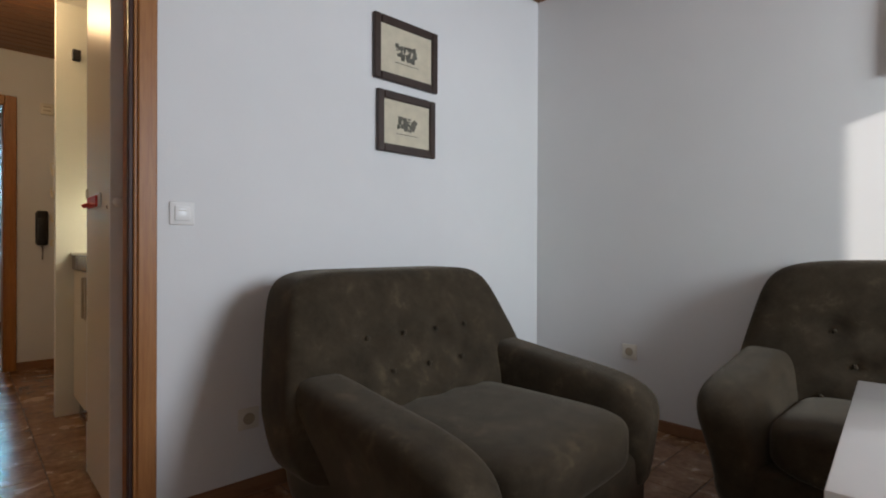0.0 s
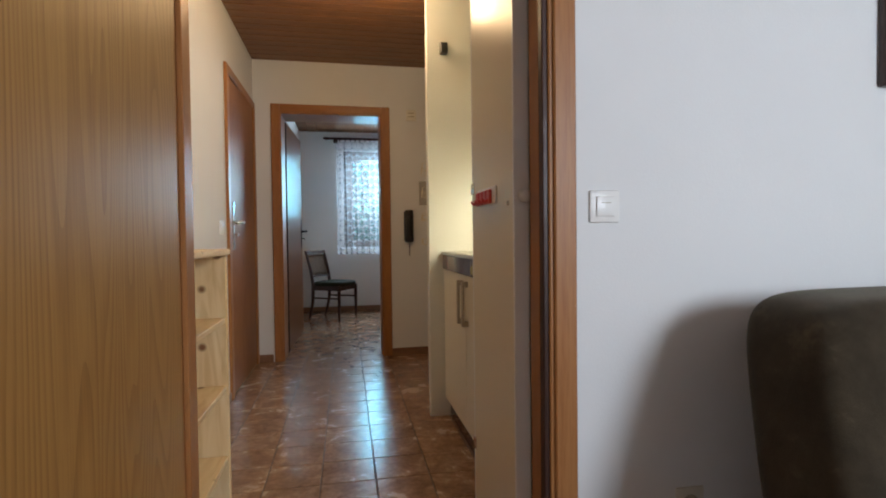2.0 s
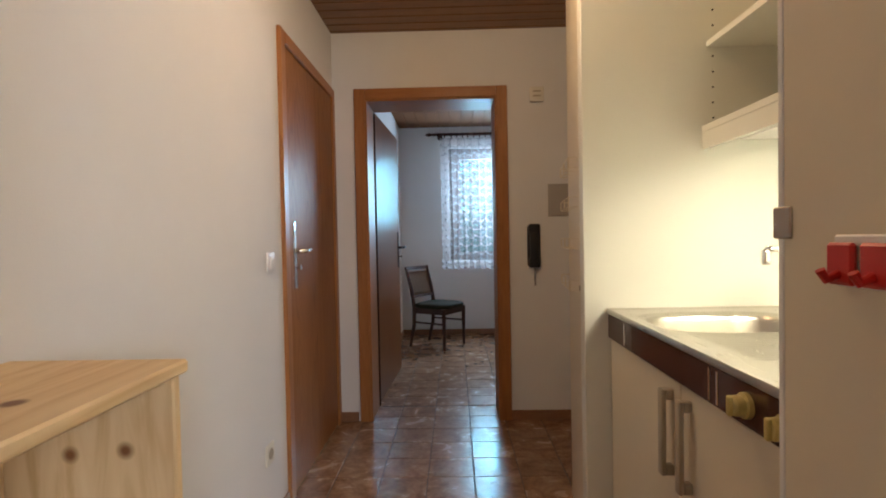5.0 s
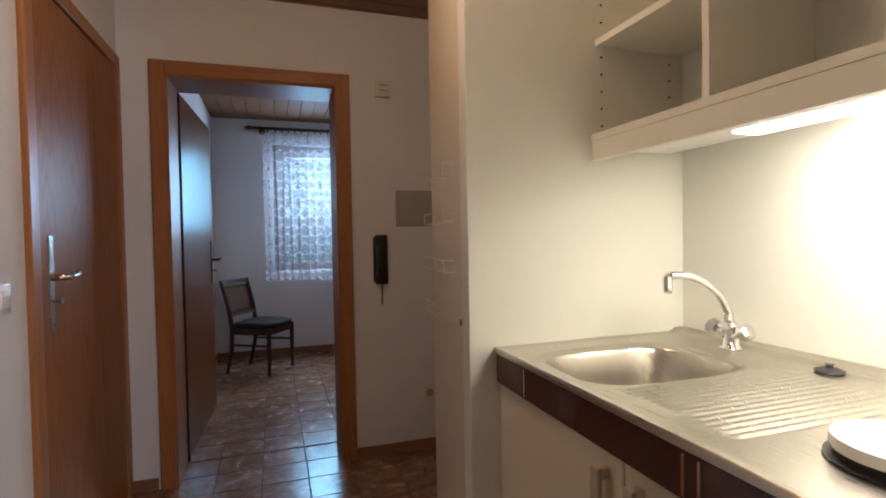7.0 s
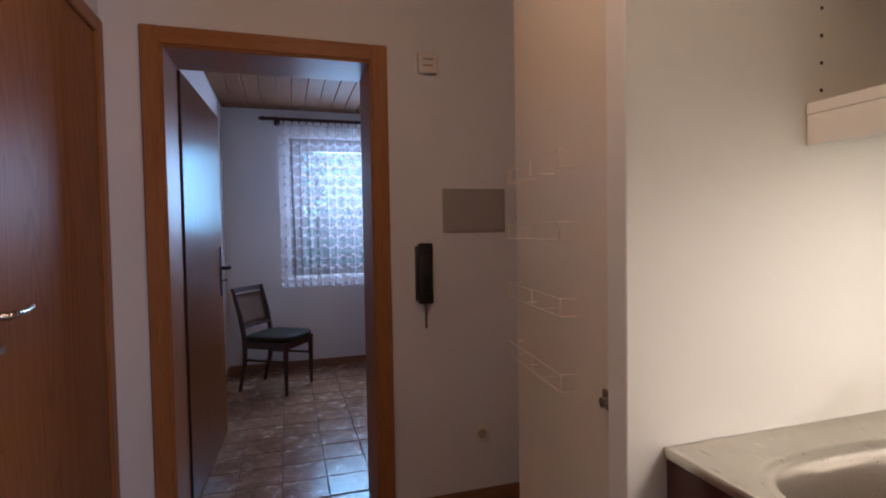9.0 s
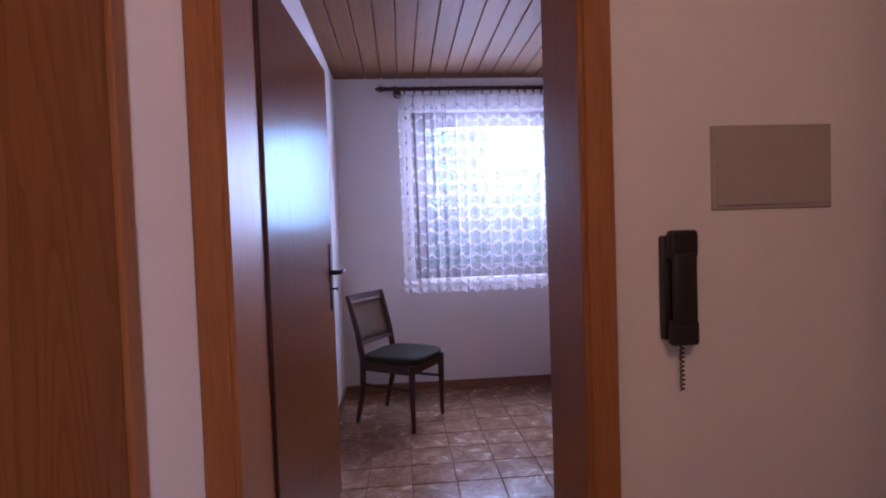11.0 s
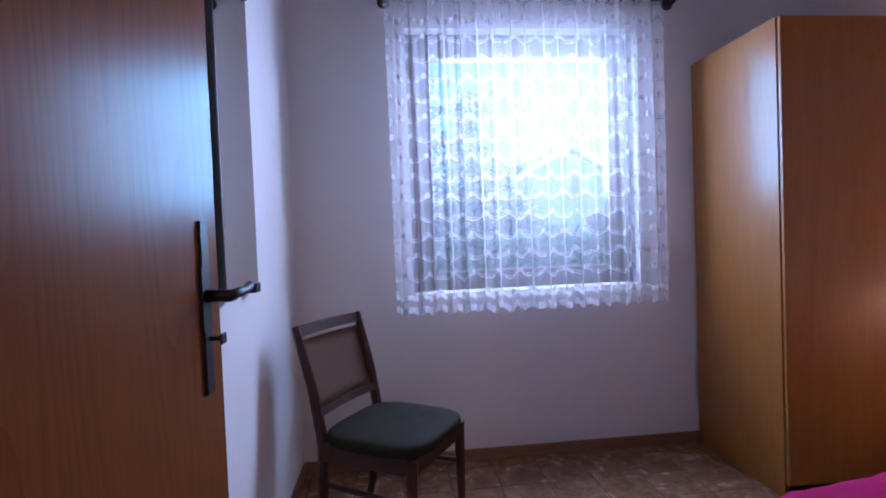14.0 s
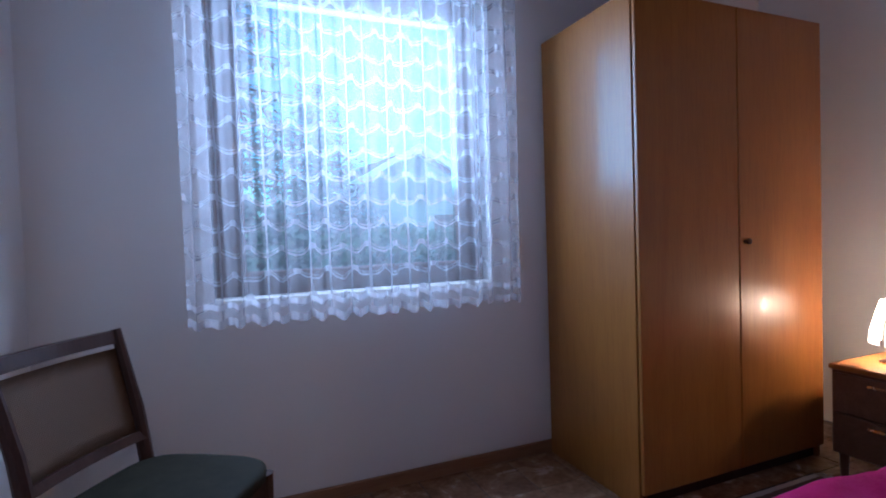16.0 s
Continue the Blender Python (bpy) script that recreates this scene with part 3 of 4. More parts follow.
part(k, "back_panel", box(bmesh.new(), KX1 - 0.012, KX1, KY0 + 0.031, KY1 - 0.051, 0.0, 2.28), M_WHITE)
part(k, "top_panel", box(bmesh.new(), KX0 + 0.001, KX1 - 0.013, KY0 + 0.031, KY1 - 0.051, 2.28, 2.299), M_WHITE)
bm = bmesh.new()
UX = 0.905
box(bm, UX, KX1 - 0.013, KY0 + 0.031, KY1 - 0.051, 1.455, 1.474)
box(bm, UX, UX + 0.016, KY0 + 0.031, KY1 - 0.051, 1.40, 1.4545, 0.002)
part(k, "shelf_floor", bm, M_WHITE)
part(k, "divider", box(bmesh.new(), UX + 0.012, KX1 - 0.0135, 2.885, 2.903, 1.4745, 2.279), M_WHITE)
part(k, "shelf", box(bmesh.new(), UX + 0.015, KX1 - 0.0135, 2.9035, KY1 - 0.0515, 1.72, 1.738), M_WHITE)
part(k, "shelf", box(bmesh.new(), UX + 0.015, KX1 - 0.0135, KY0 + 0.0315, 2.8845, 1.86, 1.878), M_WHITE)
bm = bmesh.new()
for i in range(16):
    z = 1.50 + i * 0.048
    for x in (UX + 0.035, KX1 - 0.06):
        tube(bm, [(x, KY1 - 0.0504, z), (x, KY1 - 0.0516, z)], 0.0035, 8)
tagged(part(k, "peg_holes", bm, M_BLACK), kind="stuff")
part(k, "magnet_catch", box(bmesh.new(), 0.60, 0.64, KY1 - 0.085, KY1 - 0.0505, 1.97, 2.03, 0.004), M_BLACK)
# base unit: fronts, handles, plinth
part(k, "plinth", box(bmesh.new(), 0.64, 0.66, KY0 + 0.031, KY1 - 0.051, 0.0, 0.10), M_FASCIA)
YS = 2.775
for y0, y1 in ((KY0 + 0.034, YS - 0.002), (YS + 0.002, KY1 - 0.054)):
    part(k, "unit_front", box(bmesh.new(), 0.612, 0.630, y0, y1, 0.105, 0.807, 0.003), M_CREAM)
part(k, "carcass", box(bmesh.new(), 0.631, KX1 - 0.013, KY0 + 0.0315, KY1 - 0.0515, 0.101, 0.74), M_WHITE)
for y in (YS - 0.045, YS + 0.045):
    bm = bmesh.new()
    box(bm, 0.582, 0.594, y - 0.012, y + 0.012, 0.585, 0.785, 0.004, 2)
    box(bm, 0.593, 0.613, y - 0.010, y + 0.010, 0.585, 0.61, 0.003)
    box(bm, 0.593, 0.613, y - 0.010, y + 0.010, 0.76, 0.785, 0.003)
    part(k, "pull_handle", bm, M_HANDLE)
# control fascia with chrome strips
part(k, "fascia", box(bmesh.new(), 0.604, 0.62, KY0 + 0.031, KY1 - 0.051, 0.811, 0.887, 0.002), M_FASCIA)
for y in (2.60, 2.63, 3.12):
    part(k, "fascia_strip", box(bmesh.new(), 0.602, 0.6045, y, y + 0.006, 0.817, 0.881, 0.001), M_CHROME)
for y in (2.505, 2.40):
    bm = bmesh.new()
    turned(bm, [(0.022, 0.0), (0.022, 0.008), (0.018, 0.010), (0.017, 0.024), (0.014, 0.027)], (0, 0, 0), 20, "x")
    box(bm, 0.025, 0.034, -0.005, 0.005, -0.017, 0.017, 0.002)
    bmesh.ops.transform(bm, matrix=pose(0.604, y, 0.849) @ pose(0, 0, 0, 0, 0, 180), verts=bm.verts)
    part(k, "control_knob", bm, M_YELLOW)


def sink_top():
    """Pressed steel top: a deck with a rounded basin, a grooved drainer and a raised rim."""
    bm = bmesh.new()
    x0, x1, y0, y1, z = 0.600, 1.222, KY0 + 0.031, KY1 - 0.051, 0.900
    cx, cy, rx, ry = 0.850, 3.035, 0.192, 0.145
    nx, ny = 130, 190
    grid = []
    for i in range(nx + 1):
        col = []
        for j in range(ny + 1):
            x, y = x0 + (x1 - x0) * i / nx, y0 + (y1 - y0) * j / ny
            d = ((abs(x - cx) / rx) ** 3.4 + (abs(y - cy) / ry) ** 3.4) ** (1 / 3.4)
            h = 0.0
            if d < 1.14:
                h -= 0.006 * min(1, max(0, (1.14 - d) / 0.06))
            if d < 1.03:
                h -= 0.145 * math.sin(min(1.0, (1.03 - d) / 0.28) * math.pi / 2) ** 1.4
            if 0.665 < x < 1.09 and 2.60 < y < 2.865:
                e = min((x - 0.665) / 0.03, (1.09 - x) / 0.03, 1.0)
                h -= 0.004 * e * (0.5 - 0.5 * math.cos((y - 2.60) * 2 * math.pi / 0.0189))
            edge = min(x - x0, x1 - x, y - y0, y1 - y)
            if edge < 0.02:
                h += 0.004 * (1 - edge / 0.02)
            if x > 1.17:
                h += 0.010 * min(1.0, (x - 1.17) / 0.02)
            col.append(bm.verts.new((x, y, z + h)))
        grid.append(col)
    for i in range(nx):
        for j in range(ny):
            bm.faces.new((grid[i][j], grid[i + 1][j], grid[i + 1][j + 1], grid[i][j + 1]))
    rim = [[bm.verts.new((v.co.x, v.co.y, 0.8885)) for v in line] for line in ([g for g in (c[0] for c in grid)], grid[-1], [c[-1] for c in reversed(grid)], list(reversed(grid[0])))]
    for line, low in zip(([c[0] for c in grid], grid[-1], [c[-1] for c in reversed(grid)], list(reversed(grid[0]))), rim):
        for a, b, c, d in zip(line, line[1:], low[1:], low):
            bm.faces.new((a, b, c, d))
    return bm


part(k, "sink_top", sink_top(), M_STEEL, True, "brushed steel sink top with grooved drainer")
bm = bmesh.new()
turned(bm, [(0.03, 0), (0.03, 0.003), (0.012, 0.004), (0.010, 0.001)], (0.865, 3.035, 0.751), 20)
part(k, "drain", bm, M_CHROME)
bm = bmesh.new()
for i in range(14):
    box(bm, 1.135, 1.160, 2.47 + i * 0.016, 2.478 + i * 0.016, 0.901, 0.9035)
part(k, "vent_slots", bm, M_BLACK)
for x, y, r in ((0.80, 2.465, 0.078), (1.03, 2.475, 0.072)):
    bm = bmesh.new()
    turned(bm, [(r + 0.012, 0.0), (r + 0.012, 0.004), (r, 0.006), (r, 0.013), (r - 0.005, 0.017), (0.02, 0.017), (0.018, 0.014)], (x, y, 0.9005), 36)
    part(k, "hotplate", bm, M_BLACK)
    bm = bmesh.new()
    turned(bm, [(r + 0.004, 0.0), (r + 0.006, 0.006), (r + 0.004, 0.016), (r - 0.01, 0.021), (0.01, 0.022)], (x, y, 0.915), 36)
    part(k, "hotplate_cover", bm, M_WHITEPLASTIC, "auto", "white enamel hotplate cover")
bm = bmesh.new()
box(bm, 0.99, 1.12, KY0 + 0.05, 3.22, 1.418, 1.454, 0.006, 2)
part(k, "tube_lamp", bm, M_WHITEPLASTIC)
bm = bmesh.new()
box(bm, 1.015, 1.095, 2.40, 2.92, 1.412, 1.419, 0.002)
part(k, "tube_cover", bm, M_TUBE, "auto", "lit lamp cover under the shelf")

tap = thing("mixer_tap", (1.145, 3.04, 0.900), 0, "chrome mixer tap with curved spout beside the sink", "tap")
tap.scale = (0.92, 0.92, 0.92)
bm = bmesh.new()
turned(bm, [(0.028, 0.0), (0.028, 0.006), (0.020, 0.010), (0.018, 0.05), (0.021, 0.065), (0.014, 0.075)], (0, 0, 0), 24)
part(tap, "body", bm, M_CHROME, True)
bm = bmesh.new()
pts = [Vector((0, 0, 0.06)), Vector((-0.01, 0.002, 0.11)), Vector((-0.035, 0.008, 0.155)), Vector((-0.075, 0.016, 0.188)), Vector((-0.12, 0.024, 0.205)), Vector((-0.165, 0.033, 0.208)), Vector((-0.182, 0.036, 0.205))]
tube(bm, pts, [0.013, 0.012, 0.011, 0.010, 0.010, 0.010, 0.010], 14)
turned(bm, [(0.011, 0), (0.013, 0.008), (0.013, 0.042), (0.010, 0.046)], (-0.182, 0.036, 0.160), 16)
part(tap, "spout", bm, M_CHROME, True)
for s in (-1, 1):
    bm = bmesh.new()
    turned(bm, [(0.010, 0.0), (0.010, 0.028), (0.022, 0.030), (0.024, 0.052), (0.016, 0.058)], (0, 0, 0), 8)
    bmesh.ops.transform(bm, matrix=pose(-0.006, 0.014 * s, 0.035) @ pose(0, 0, 0, -62 * s, 0, 0), verts=bm.verts)
    part(tap, "tap_knob", bm, M_CHROME, "auto")

bm = bmesh.new()
turned(bm, [(0.026, 0.0), (0.028, 0.004), (0.018, 0.009), (0.007, 0.010), (0.006, 0.014), (0.010, 0.017)], (1.145, 2.80, 0.901), 24)
solid("sink_plug", bm, M_BLACK, "auto", "black rubber plug lying on the steel drainer", "plug")


def cupboard_leaf(name, place, turn, width, label):
    e = thing(name, place, turn, label, "cupboard door")
    part(e, "leaf", box(bmesh.new(), -0.04, 0.0, 0, width, 0.02, 2.28, 0.004), M_CREAM)
    part(e, "edge_strip", box(bmesh.new(), -0.041, 0.001, -0.008, 0.004, 0.02, 2.28, 0.002), M_WHITEPLASTIC)
    for z in (0.25, 1.15, 2.05):
        part(e, "hinge", box(bmesh.new(), -0.003, 0.004, -0.014, 0.02, z - 0.02, z + 0.02, 0.002), M_BRASS)
    return e


# far leaf, swung right round towards the bedroom wall, with wire racks on its inner face
fl = cupboard_leaf("cupboard_door", (0.528, 3.345, 0), 0, 0.50, "open cream laminate cupboard door with wire racks")
fl.matrix_world = pose(0.588, 3.345, 0, 0, 0, -7)
bm = bmesh.new()
box(bm, -0.044, -0.030, -0.016, 0.022, 0.945, 0.980, 0.003)
tube(bm, [(-0.040, 0.0, 0.962), (-0.056, 0.0, 0.962)], 0.009, 10)
part(fl, "lock", bm, M_BRASS)
for z in (0.94, 1.09, 1.24, 1.38):
    bm = bmesh.new()
    w0, w1, dep = 0.13, 0.45, 0.035
    for h in (0.0, 0.035):
        tube(bm, [(-0.041, w0, z + h), (-0.04 - dep, w0, z + h), (-0.04 - dep, w1, z + h), (-0.041, w1, z + h)], 0.0014, 6)
    for i in range(4):
        y = w0 + (w1 - w0) * i / 3
        tube(bm, [(-0.041, y, z), (-0.04 - dep, y, z)], 0.0013, 6)
    for y in (w0, (w0 + w1) / 2, w1):
        tube(bm, [(-0.04 - dep, y, z), (-0.04 - dep, y, z + 0.035)], 0.002, 6)
    part(fl, "wire_rack", bm, M_CREAM, "auto", "thin white wire rack")

# near leaf, folded back towards the living room, with a row of hooks
nl = cupboard_leaf("cupboard_door", (0.55, 2.30, 0), 0, 0.445, "open glossy cream cupboard door with red hook rail")
nl.matrix_world = pose(0.530, 2.295, 0, 0, 0, 180)
bm = bmesh.new()
box(bm, -0.042, 0.002, 0.441, 0.452, 0.02, 2.28, 0.002)
part(nl, "edge_strip", bm, M_WHITEPLASTIC)
bm = bmesh.new()
turned(bm, [(0.010, 0), (0.009, 0.012), (0.018, 0.020), (0.018, 0.03), (0.008, 0.034)], (-0.02, 0.452, 1.09), 18, "y")
part(nl, "door_knob", bm, M_WHITEPLASTIC, True)
bm = bmesh.new()
turned(bm, [(0.008, 0), (0.008, 0.003), (0.003, 0.004)], (0.0, 0.40, 1.075), 14, "x")
part(nl, "keyhole", bm, M_BRASS)

hk = thing("hook_rail", (0.529, 2.10, 1.105), 180, "red and white plastic hook rail on the cupboard door", "hook rail")
part(hk, "rail", box(bmesh.new(), 0.0, 0.006, -0.10, 0.10, -0.024, 0.030, 0.002), M_WHITEPLASTIC)
for i in range(4):
    bm = bmesh.new()
    y = -0.083 + i * 0.044
    box(bm, 0.006, 0.014, y - 0.018, y + 0.018, -0.022, 0.022, 0.003)
    tube(bm, [(0.012, y, -0.010), (0.026, y, -0.016), (0.032, y, -0.006)], 0.005, 8)
    part(hk, "hook", bm, M_REDHOOK)

# ---- hall: small things ----
ph = thing("intercom_handset", (0.605, 4.80, 0), 0, "black intercom handset hanging on the wall", "intercom phone")
part(ph, "base", box(bmesh.new(), -0.040, 0.040, -0.022, 0.0, 0.955, 1.20, 0.006, 2), M_BLACK)
bm = bmesh.new()
box(bm, -0.034, 0.034, -0.050, -0.022, 1.145, 1.212, 0.010, 3)
box(bm, -0.034, 0.034, -0.050, -0.022, 0.945, 1.005, 0.010, 3)
box(bm, -0.028, 0.028, -0.054, -0.034, 0.99, 1.16, 0.008, 2)
part(ph, "handset", bm, M_BLACK)
bm = bmesh.new()
tube(bm, [(0.004 + 0.005 * math.cos(i * 1.3), -0.02 + 0.005 * math.sin(i * 1.3), 0.955 - i * 0.0022) for i in range(56)], 0.0018, 6)
part(ph, "coiled_cord", bm, M_BLACK, True)

cp = thing("fuse_panel", (0.85, 4.80, 1.355), 0, "grey painted flush fuse box cover on the wall", "fuse box")
part(cp, "frame", box(bmesh.new(), -0.152, 0.152, -0.006, 0, -0.100, 0.100, 0.002), M_GREYPANEL)
part(cp, "door", box(bmesh.new(), -0.142, 0.142, -0.011, -0.0065, -0.090, 0.090, 0.002), M_GREYPANEL)

ch = thing("door_chime", (0.635, 4.80, 2.0), 0, "ivory plastic door chime box on the wall", "door chime")
part(ch, "case", box(bmesh.new(), -0.042, 0.042, -0.03, 0, -0.044, 0.044, 0.006, 2), M_PLASTIC)
bm = bmesh.new()
for z in (-0.016, 0.012):
    box(bm, -0.024, 0.024, -0.032, -0.0295, z, z + 0.008, 0.001)
part(ch, "sound_slot", bm, M_HANDLE)


def wall_socket(place, turn):
    e = thing("wall_socket", place, turn, "ivory plastic wall power socket", "socket", "wall sockets")
    part(e, "plate", box(bmesh.new(), -0.04, 0.04, -0.009, 0, -0.04, 0.04, 0.004, 2), M_PLASTIC)
    bm = bmesh.new()
    turned(bm, [(0.022, 0), (0.022, 0.002), (0.018, 0.001)], (0, -0.011, 0), 20, "y")
    part(e, "well", bm, M_HANDLE)
    return e


def wall_switch(place, turn, size=0.04):
    e = thing("light_switch", place, turn, "white plastic rocker light switch on the wall", "light switch", "light switches")
    part(e, "plate", box(bmesh.new(), -size, size, -0.008, 0, -size, size, 0.004, 2), M_WHITEPLASTIC)
    part(e, "rocker", box(bmesh.new(), -size * 0.62, size * 0.62, -0.013, -0.008, -size * 0.62, size * 0.62, 0.003, 2), M_WHITEPLASTIC)
    part(e, "slit", box(bmesh.new(), -size * 0.33, size * 0.33, -0.0145, -0.0128, size * 0.2, size * 0.25), M_HANDLE)
    return e


wall_socket((0.871, 4.80, 0.319), 0)
wall_socket((0.951, 1.71, 0.288), 0)
wall_socket((2.77, 1.10, 0.384), -90)
wall_socket((-0.62, 3.60, 0.31), 90)
wall_switch((0.716, 1.71, 1.053), 0)
wall_switch((-0.62, 3.665, 1.052), 90)

hl = thing("hall_ceiling_lamp", (0.23, 3.19, 2.405), 0, "lit glass ceiling lamp on the plank ceiling", "ceiling lamp")
bm = bmesh.new()
turned(bm, [(0.065, -0.03), (0.068, -0.025), (0.068, 0.0)], (0, 0, 0), 24)
part(hl, "base", bm, M_BRASS)
bm = bmesh.new()
turned(bm, [(0.03, -0.155), (0.075, -0.15), (0.125, -0.115), (0.135, -0.085), (0.115, -0.05), (0.07, -0.031)], (0, 0, 0), 32)
shade = part(hl, "glass_shade", bm, M_SHADE, True, "lit ribbed glass shade")
shade.visible_shadow = False

# pine shelf on the west wall of the hall
ps = thing("pine_shelf", (-0.62, 1.86, 0), 0, "knotty pine open shelf with empty boards", "shelf")
SW, SD, SH = 0.60, 0.29, 0.95
part(ps, "top", box(bmesh.new(), 0.001, SD + 0.01, -0.01, SW + 0.01, SH - 0.022, SH, 0.004), M_PINE)
for y in (0.0, SW - 0.02):
    part(ps, "side", box(bmesh.new(), 0.002, SD, y, y + 0.02, 0.0, SH - 0.0225, 0.003), M_PINE_V)
for z in (0.20, 0.45, 0.69):
    part(ps, "shelf", box(bmesh.new(), 0.014, SD - 0.004, 0.0205, SW - 0.0205, z, z + 0.018, 0.002), M_PINE)
for i in range(5):
    w = (SW - 0.042) / 5
    part(ps, "back_board", box(bmesh.new(), 0.003, 0.013, 0.021 + i * w, 0.021 + (i + 1) * w - 0.001, 0.05, SH - 0.023, 0.002), M_PINE_V)

# ---- living room ----


def picture(place, w, h, bars, seed, turn=0):
    e = thing("framed_print", place, turn, "small etching on cream paper in a dark wooden frame", "picture", "pictures on the wall")
    b = 0.038
    for x0, x1, z0, z1 in ((-w, -w + b, -h, h), (w - b, w, -h, h), (-w + b + 0.0005, w - b - 0.0005, -h, -h + b), (-w + b + 0.0005, w - b - 0.0005, h - b, h)):
        part(e, "frame", box(bmesh.new(), x0, x1, -0.022, 0, z0, z1, 0.005), M_PICFRAME)
    part(e, "paper", box(bmesh.new(), -w + b - 0.004, w - b + 0.004, -0.010, -0.002, -h + b - 0.004, h - b + 0.004), M_PAPER)
    rng = random.Random(seed)
    bm = bmesh.new()
    for i in range(bars):
        x = (rng.random() - 0.5) * w * 0.62
        z = (rng.random() - 0.5) * h * 0.42
        a, c = 0.002 + rng.random() * 0.009, 0.0015 + rng.random() * 0.008
        box(bm, x - a, x + a, -0.0125 - 0.0002 * (i % 7), -0.0098, z - c, z + c)
    box(bm, -w * 0.36, w * 0.36, -0.0115, -0.0099, -h * 0.36, -h * 0.34)
    part(e, "etching", bm, M_INK)
    return e


picture((1.712, 1.71, 1.862), 0.195, 0.150, 60, 3)
picture((1.715, 1.71, 1.525), 0.178, 0.142, 60, 8)
picture((2.77, -0.145, 1.76), 0.195, 0.150, 60, 5, -90)


def upholstered(name, place, turn, width, depth, label, category, rows, rise=0.0, taper=0.34):
    """Buttoned velour seat with a high back and rolled arms; its front is local -y, its base at the back centre line."""
    e = thing(name, place, turn, label, category, "velour suite")
    inner = width - 0.44
    dim = []
    for r in range(3):
        n = rows - (r % 2)
        for i in range(n):
            dim.append(((i - (n - 1) / 2) * inner / rows, 0.08 - r * 0.115))

    def wide(k):
        """Shoulders drawn in at the top, spreading down into the arms."""
        return 1.0 + taper * 0.3 - taper * max(0.0, k - 0.30) ** 1.2

    def lean(q):
        k = (q.z + 0.3) / 0.6
        return Vector((q.x * wide(k), q.y + 0.27 * k, q.z * (1 + rise) + 0.02))
    bm = bmesh.new()
    pillow(bm, width - 0.02, 0.24, 0.62, pose(0, depth / 2 - 0.31, 0.525), 8, dim, 0.030, 30, lean)
    part(e, "backrest", bm, M_VELOUR, True)
    for d in dim:
        k = (d[1] + 0.3) / 0.6
        bm = bmesh.new()
        turned(bm, [(0.010, 0), (0.010, 0.004), (0.004, 0.008)], (0, 0, 0), 10, "y")
        for v in bm.verts:
            v.co = pose(d[0] * wide(k), depth / 2 - 0.31 - 0.094 + 0.27 * k, 0.545 + d[1]) @ Vector((v.co.x, -v.co.y, v.co.z))
        part(e, "button", bm, M_VELOUR, True)
    bm = bmesh.new()
    pillow(bm, inner + 0.04, depth - 0.18, 0.19, pose(0, -0.10, 0.315), 5)
    part(e, "seat_cushion", bm, M_VELOUR, True)
    bm = bmesh.new()
    box(bm, -width / 2 + 0.10, width / 2 - 0.10, -depth / 2 + 0.03, depth / 2 - 0.10, 0.05, 0.25, 0.03, 3)
    part(e, "base", bm, M_VELOUR, True)
    for s in (-1, 1):
        def roll(q, s=s):
            k = (depth / 2 - q.y) / depth
            up = max(0.0, (q.z + 0.10) / 0.33)
            swell = 0.05 * up * up * (3 - 2 * min(1.0, up))
            x = q.x * (1 + 0.35 * up) + s * swell
            front = max(0.0, k - 0.82) / 0.18
            return Vector((x, q.y + 0.02 * front * (1 - up), q.z + 0.07 * (1 - k) ** 2 * up - 0.05 * k * up))
        bm = bmesh.new()
        pillow(bm, 0.17, depth - 0.04, 0.47, pose(s * (width / 2 - 0.135), -0.03, 0.29), 4, (), 0, 24, roll)
        part(e, "armrest", bm, M_VELOUR, True)
    for x in (-width / 2 + 0.16, width / 2 - 0.16):
        for y in (-depth / 2 + 0.09, depth / 2 - 0.17):
            part(e, "foot", turned(bmesh.new(), [(0.022, 0), (0.028, 0.06)], (x, y, 0), 14), M_DARKWOOD)
    return e


upholstered("armchair", (1.43, 1.02, 0), 2, 1.09, 0.94, "worn olive-brown velour armchair with buttoned back by the wall", "armchair", 4)
upholstered("sofa", (2.36, -0.38, 0), -90, 1.72, 0.86, "worn olive-brown velour sofa with buttoned back by the wall", "sofa", 8, 0.13, 0.16)

ct = thing("coffee_table", (1.665, -0.385, 0), 5, "coffee table with glossy white top before the sofa", "table")
part(ct, "top", box(bmesh.new(), -0.46, 0.46, -0.40, 0.40, 0.515, 0.55, 0.005, 2), M_TABLE)
part(ct, "apron", box(bmesh.new(), -0.38, 0.38, -0.35, 0.35, 0.44, 0.5148, 0.004), M_BEDWOOD)
for x in (-0.35, 0.35):
    for y in (-0.32, 0.32):
        part(ct, "leg", box(bmesh.new(), x - 0.025, x + 0.025, y - 0.025, y + 0.025, 0, 0.4398, 0.004), M_BEDWOOD)

# ---- bedroom ----


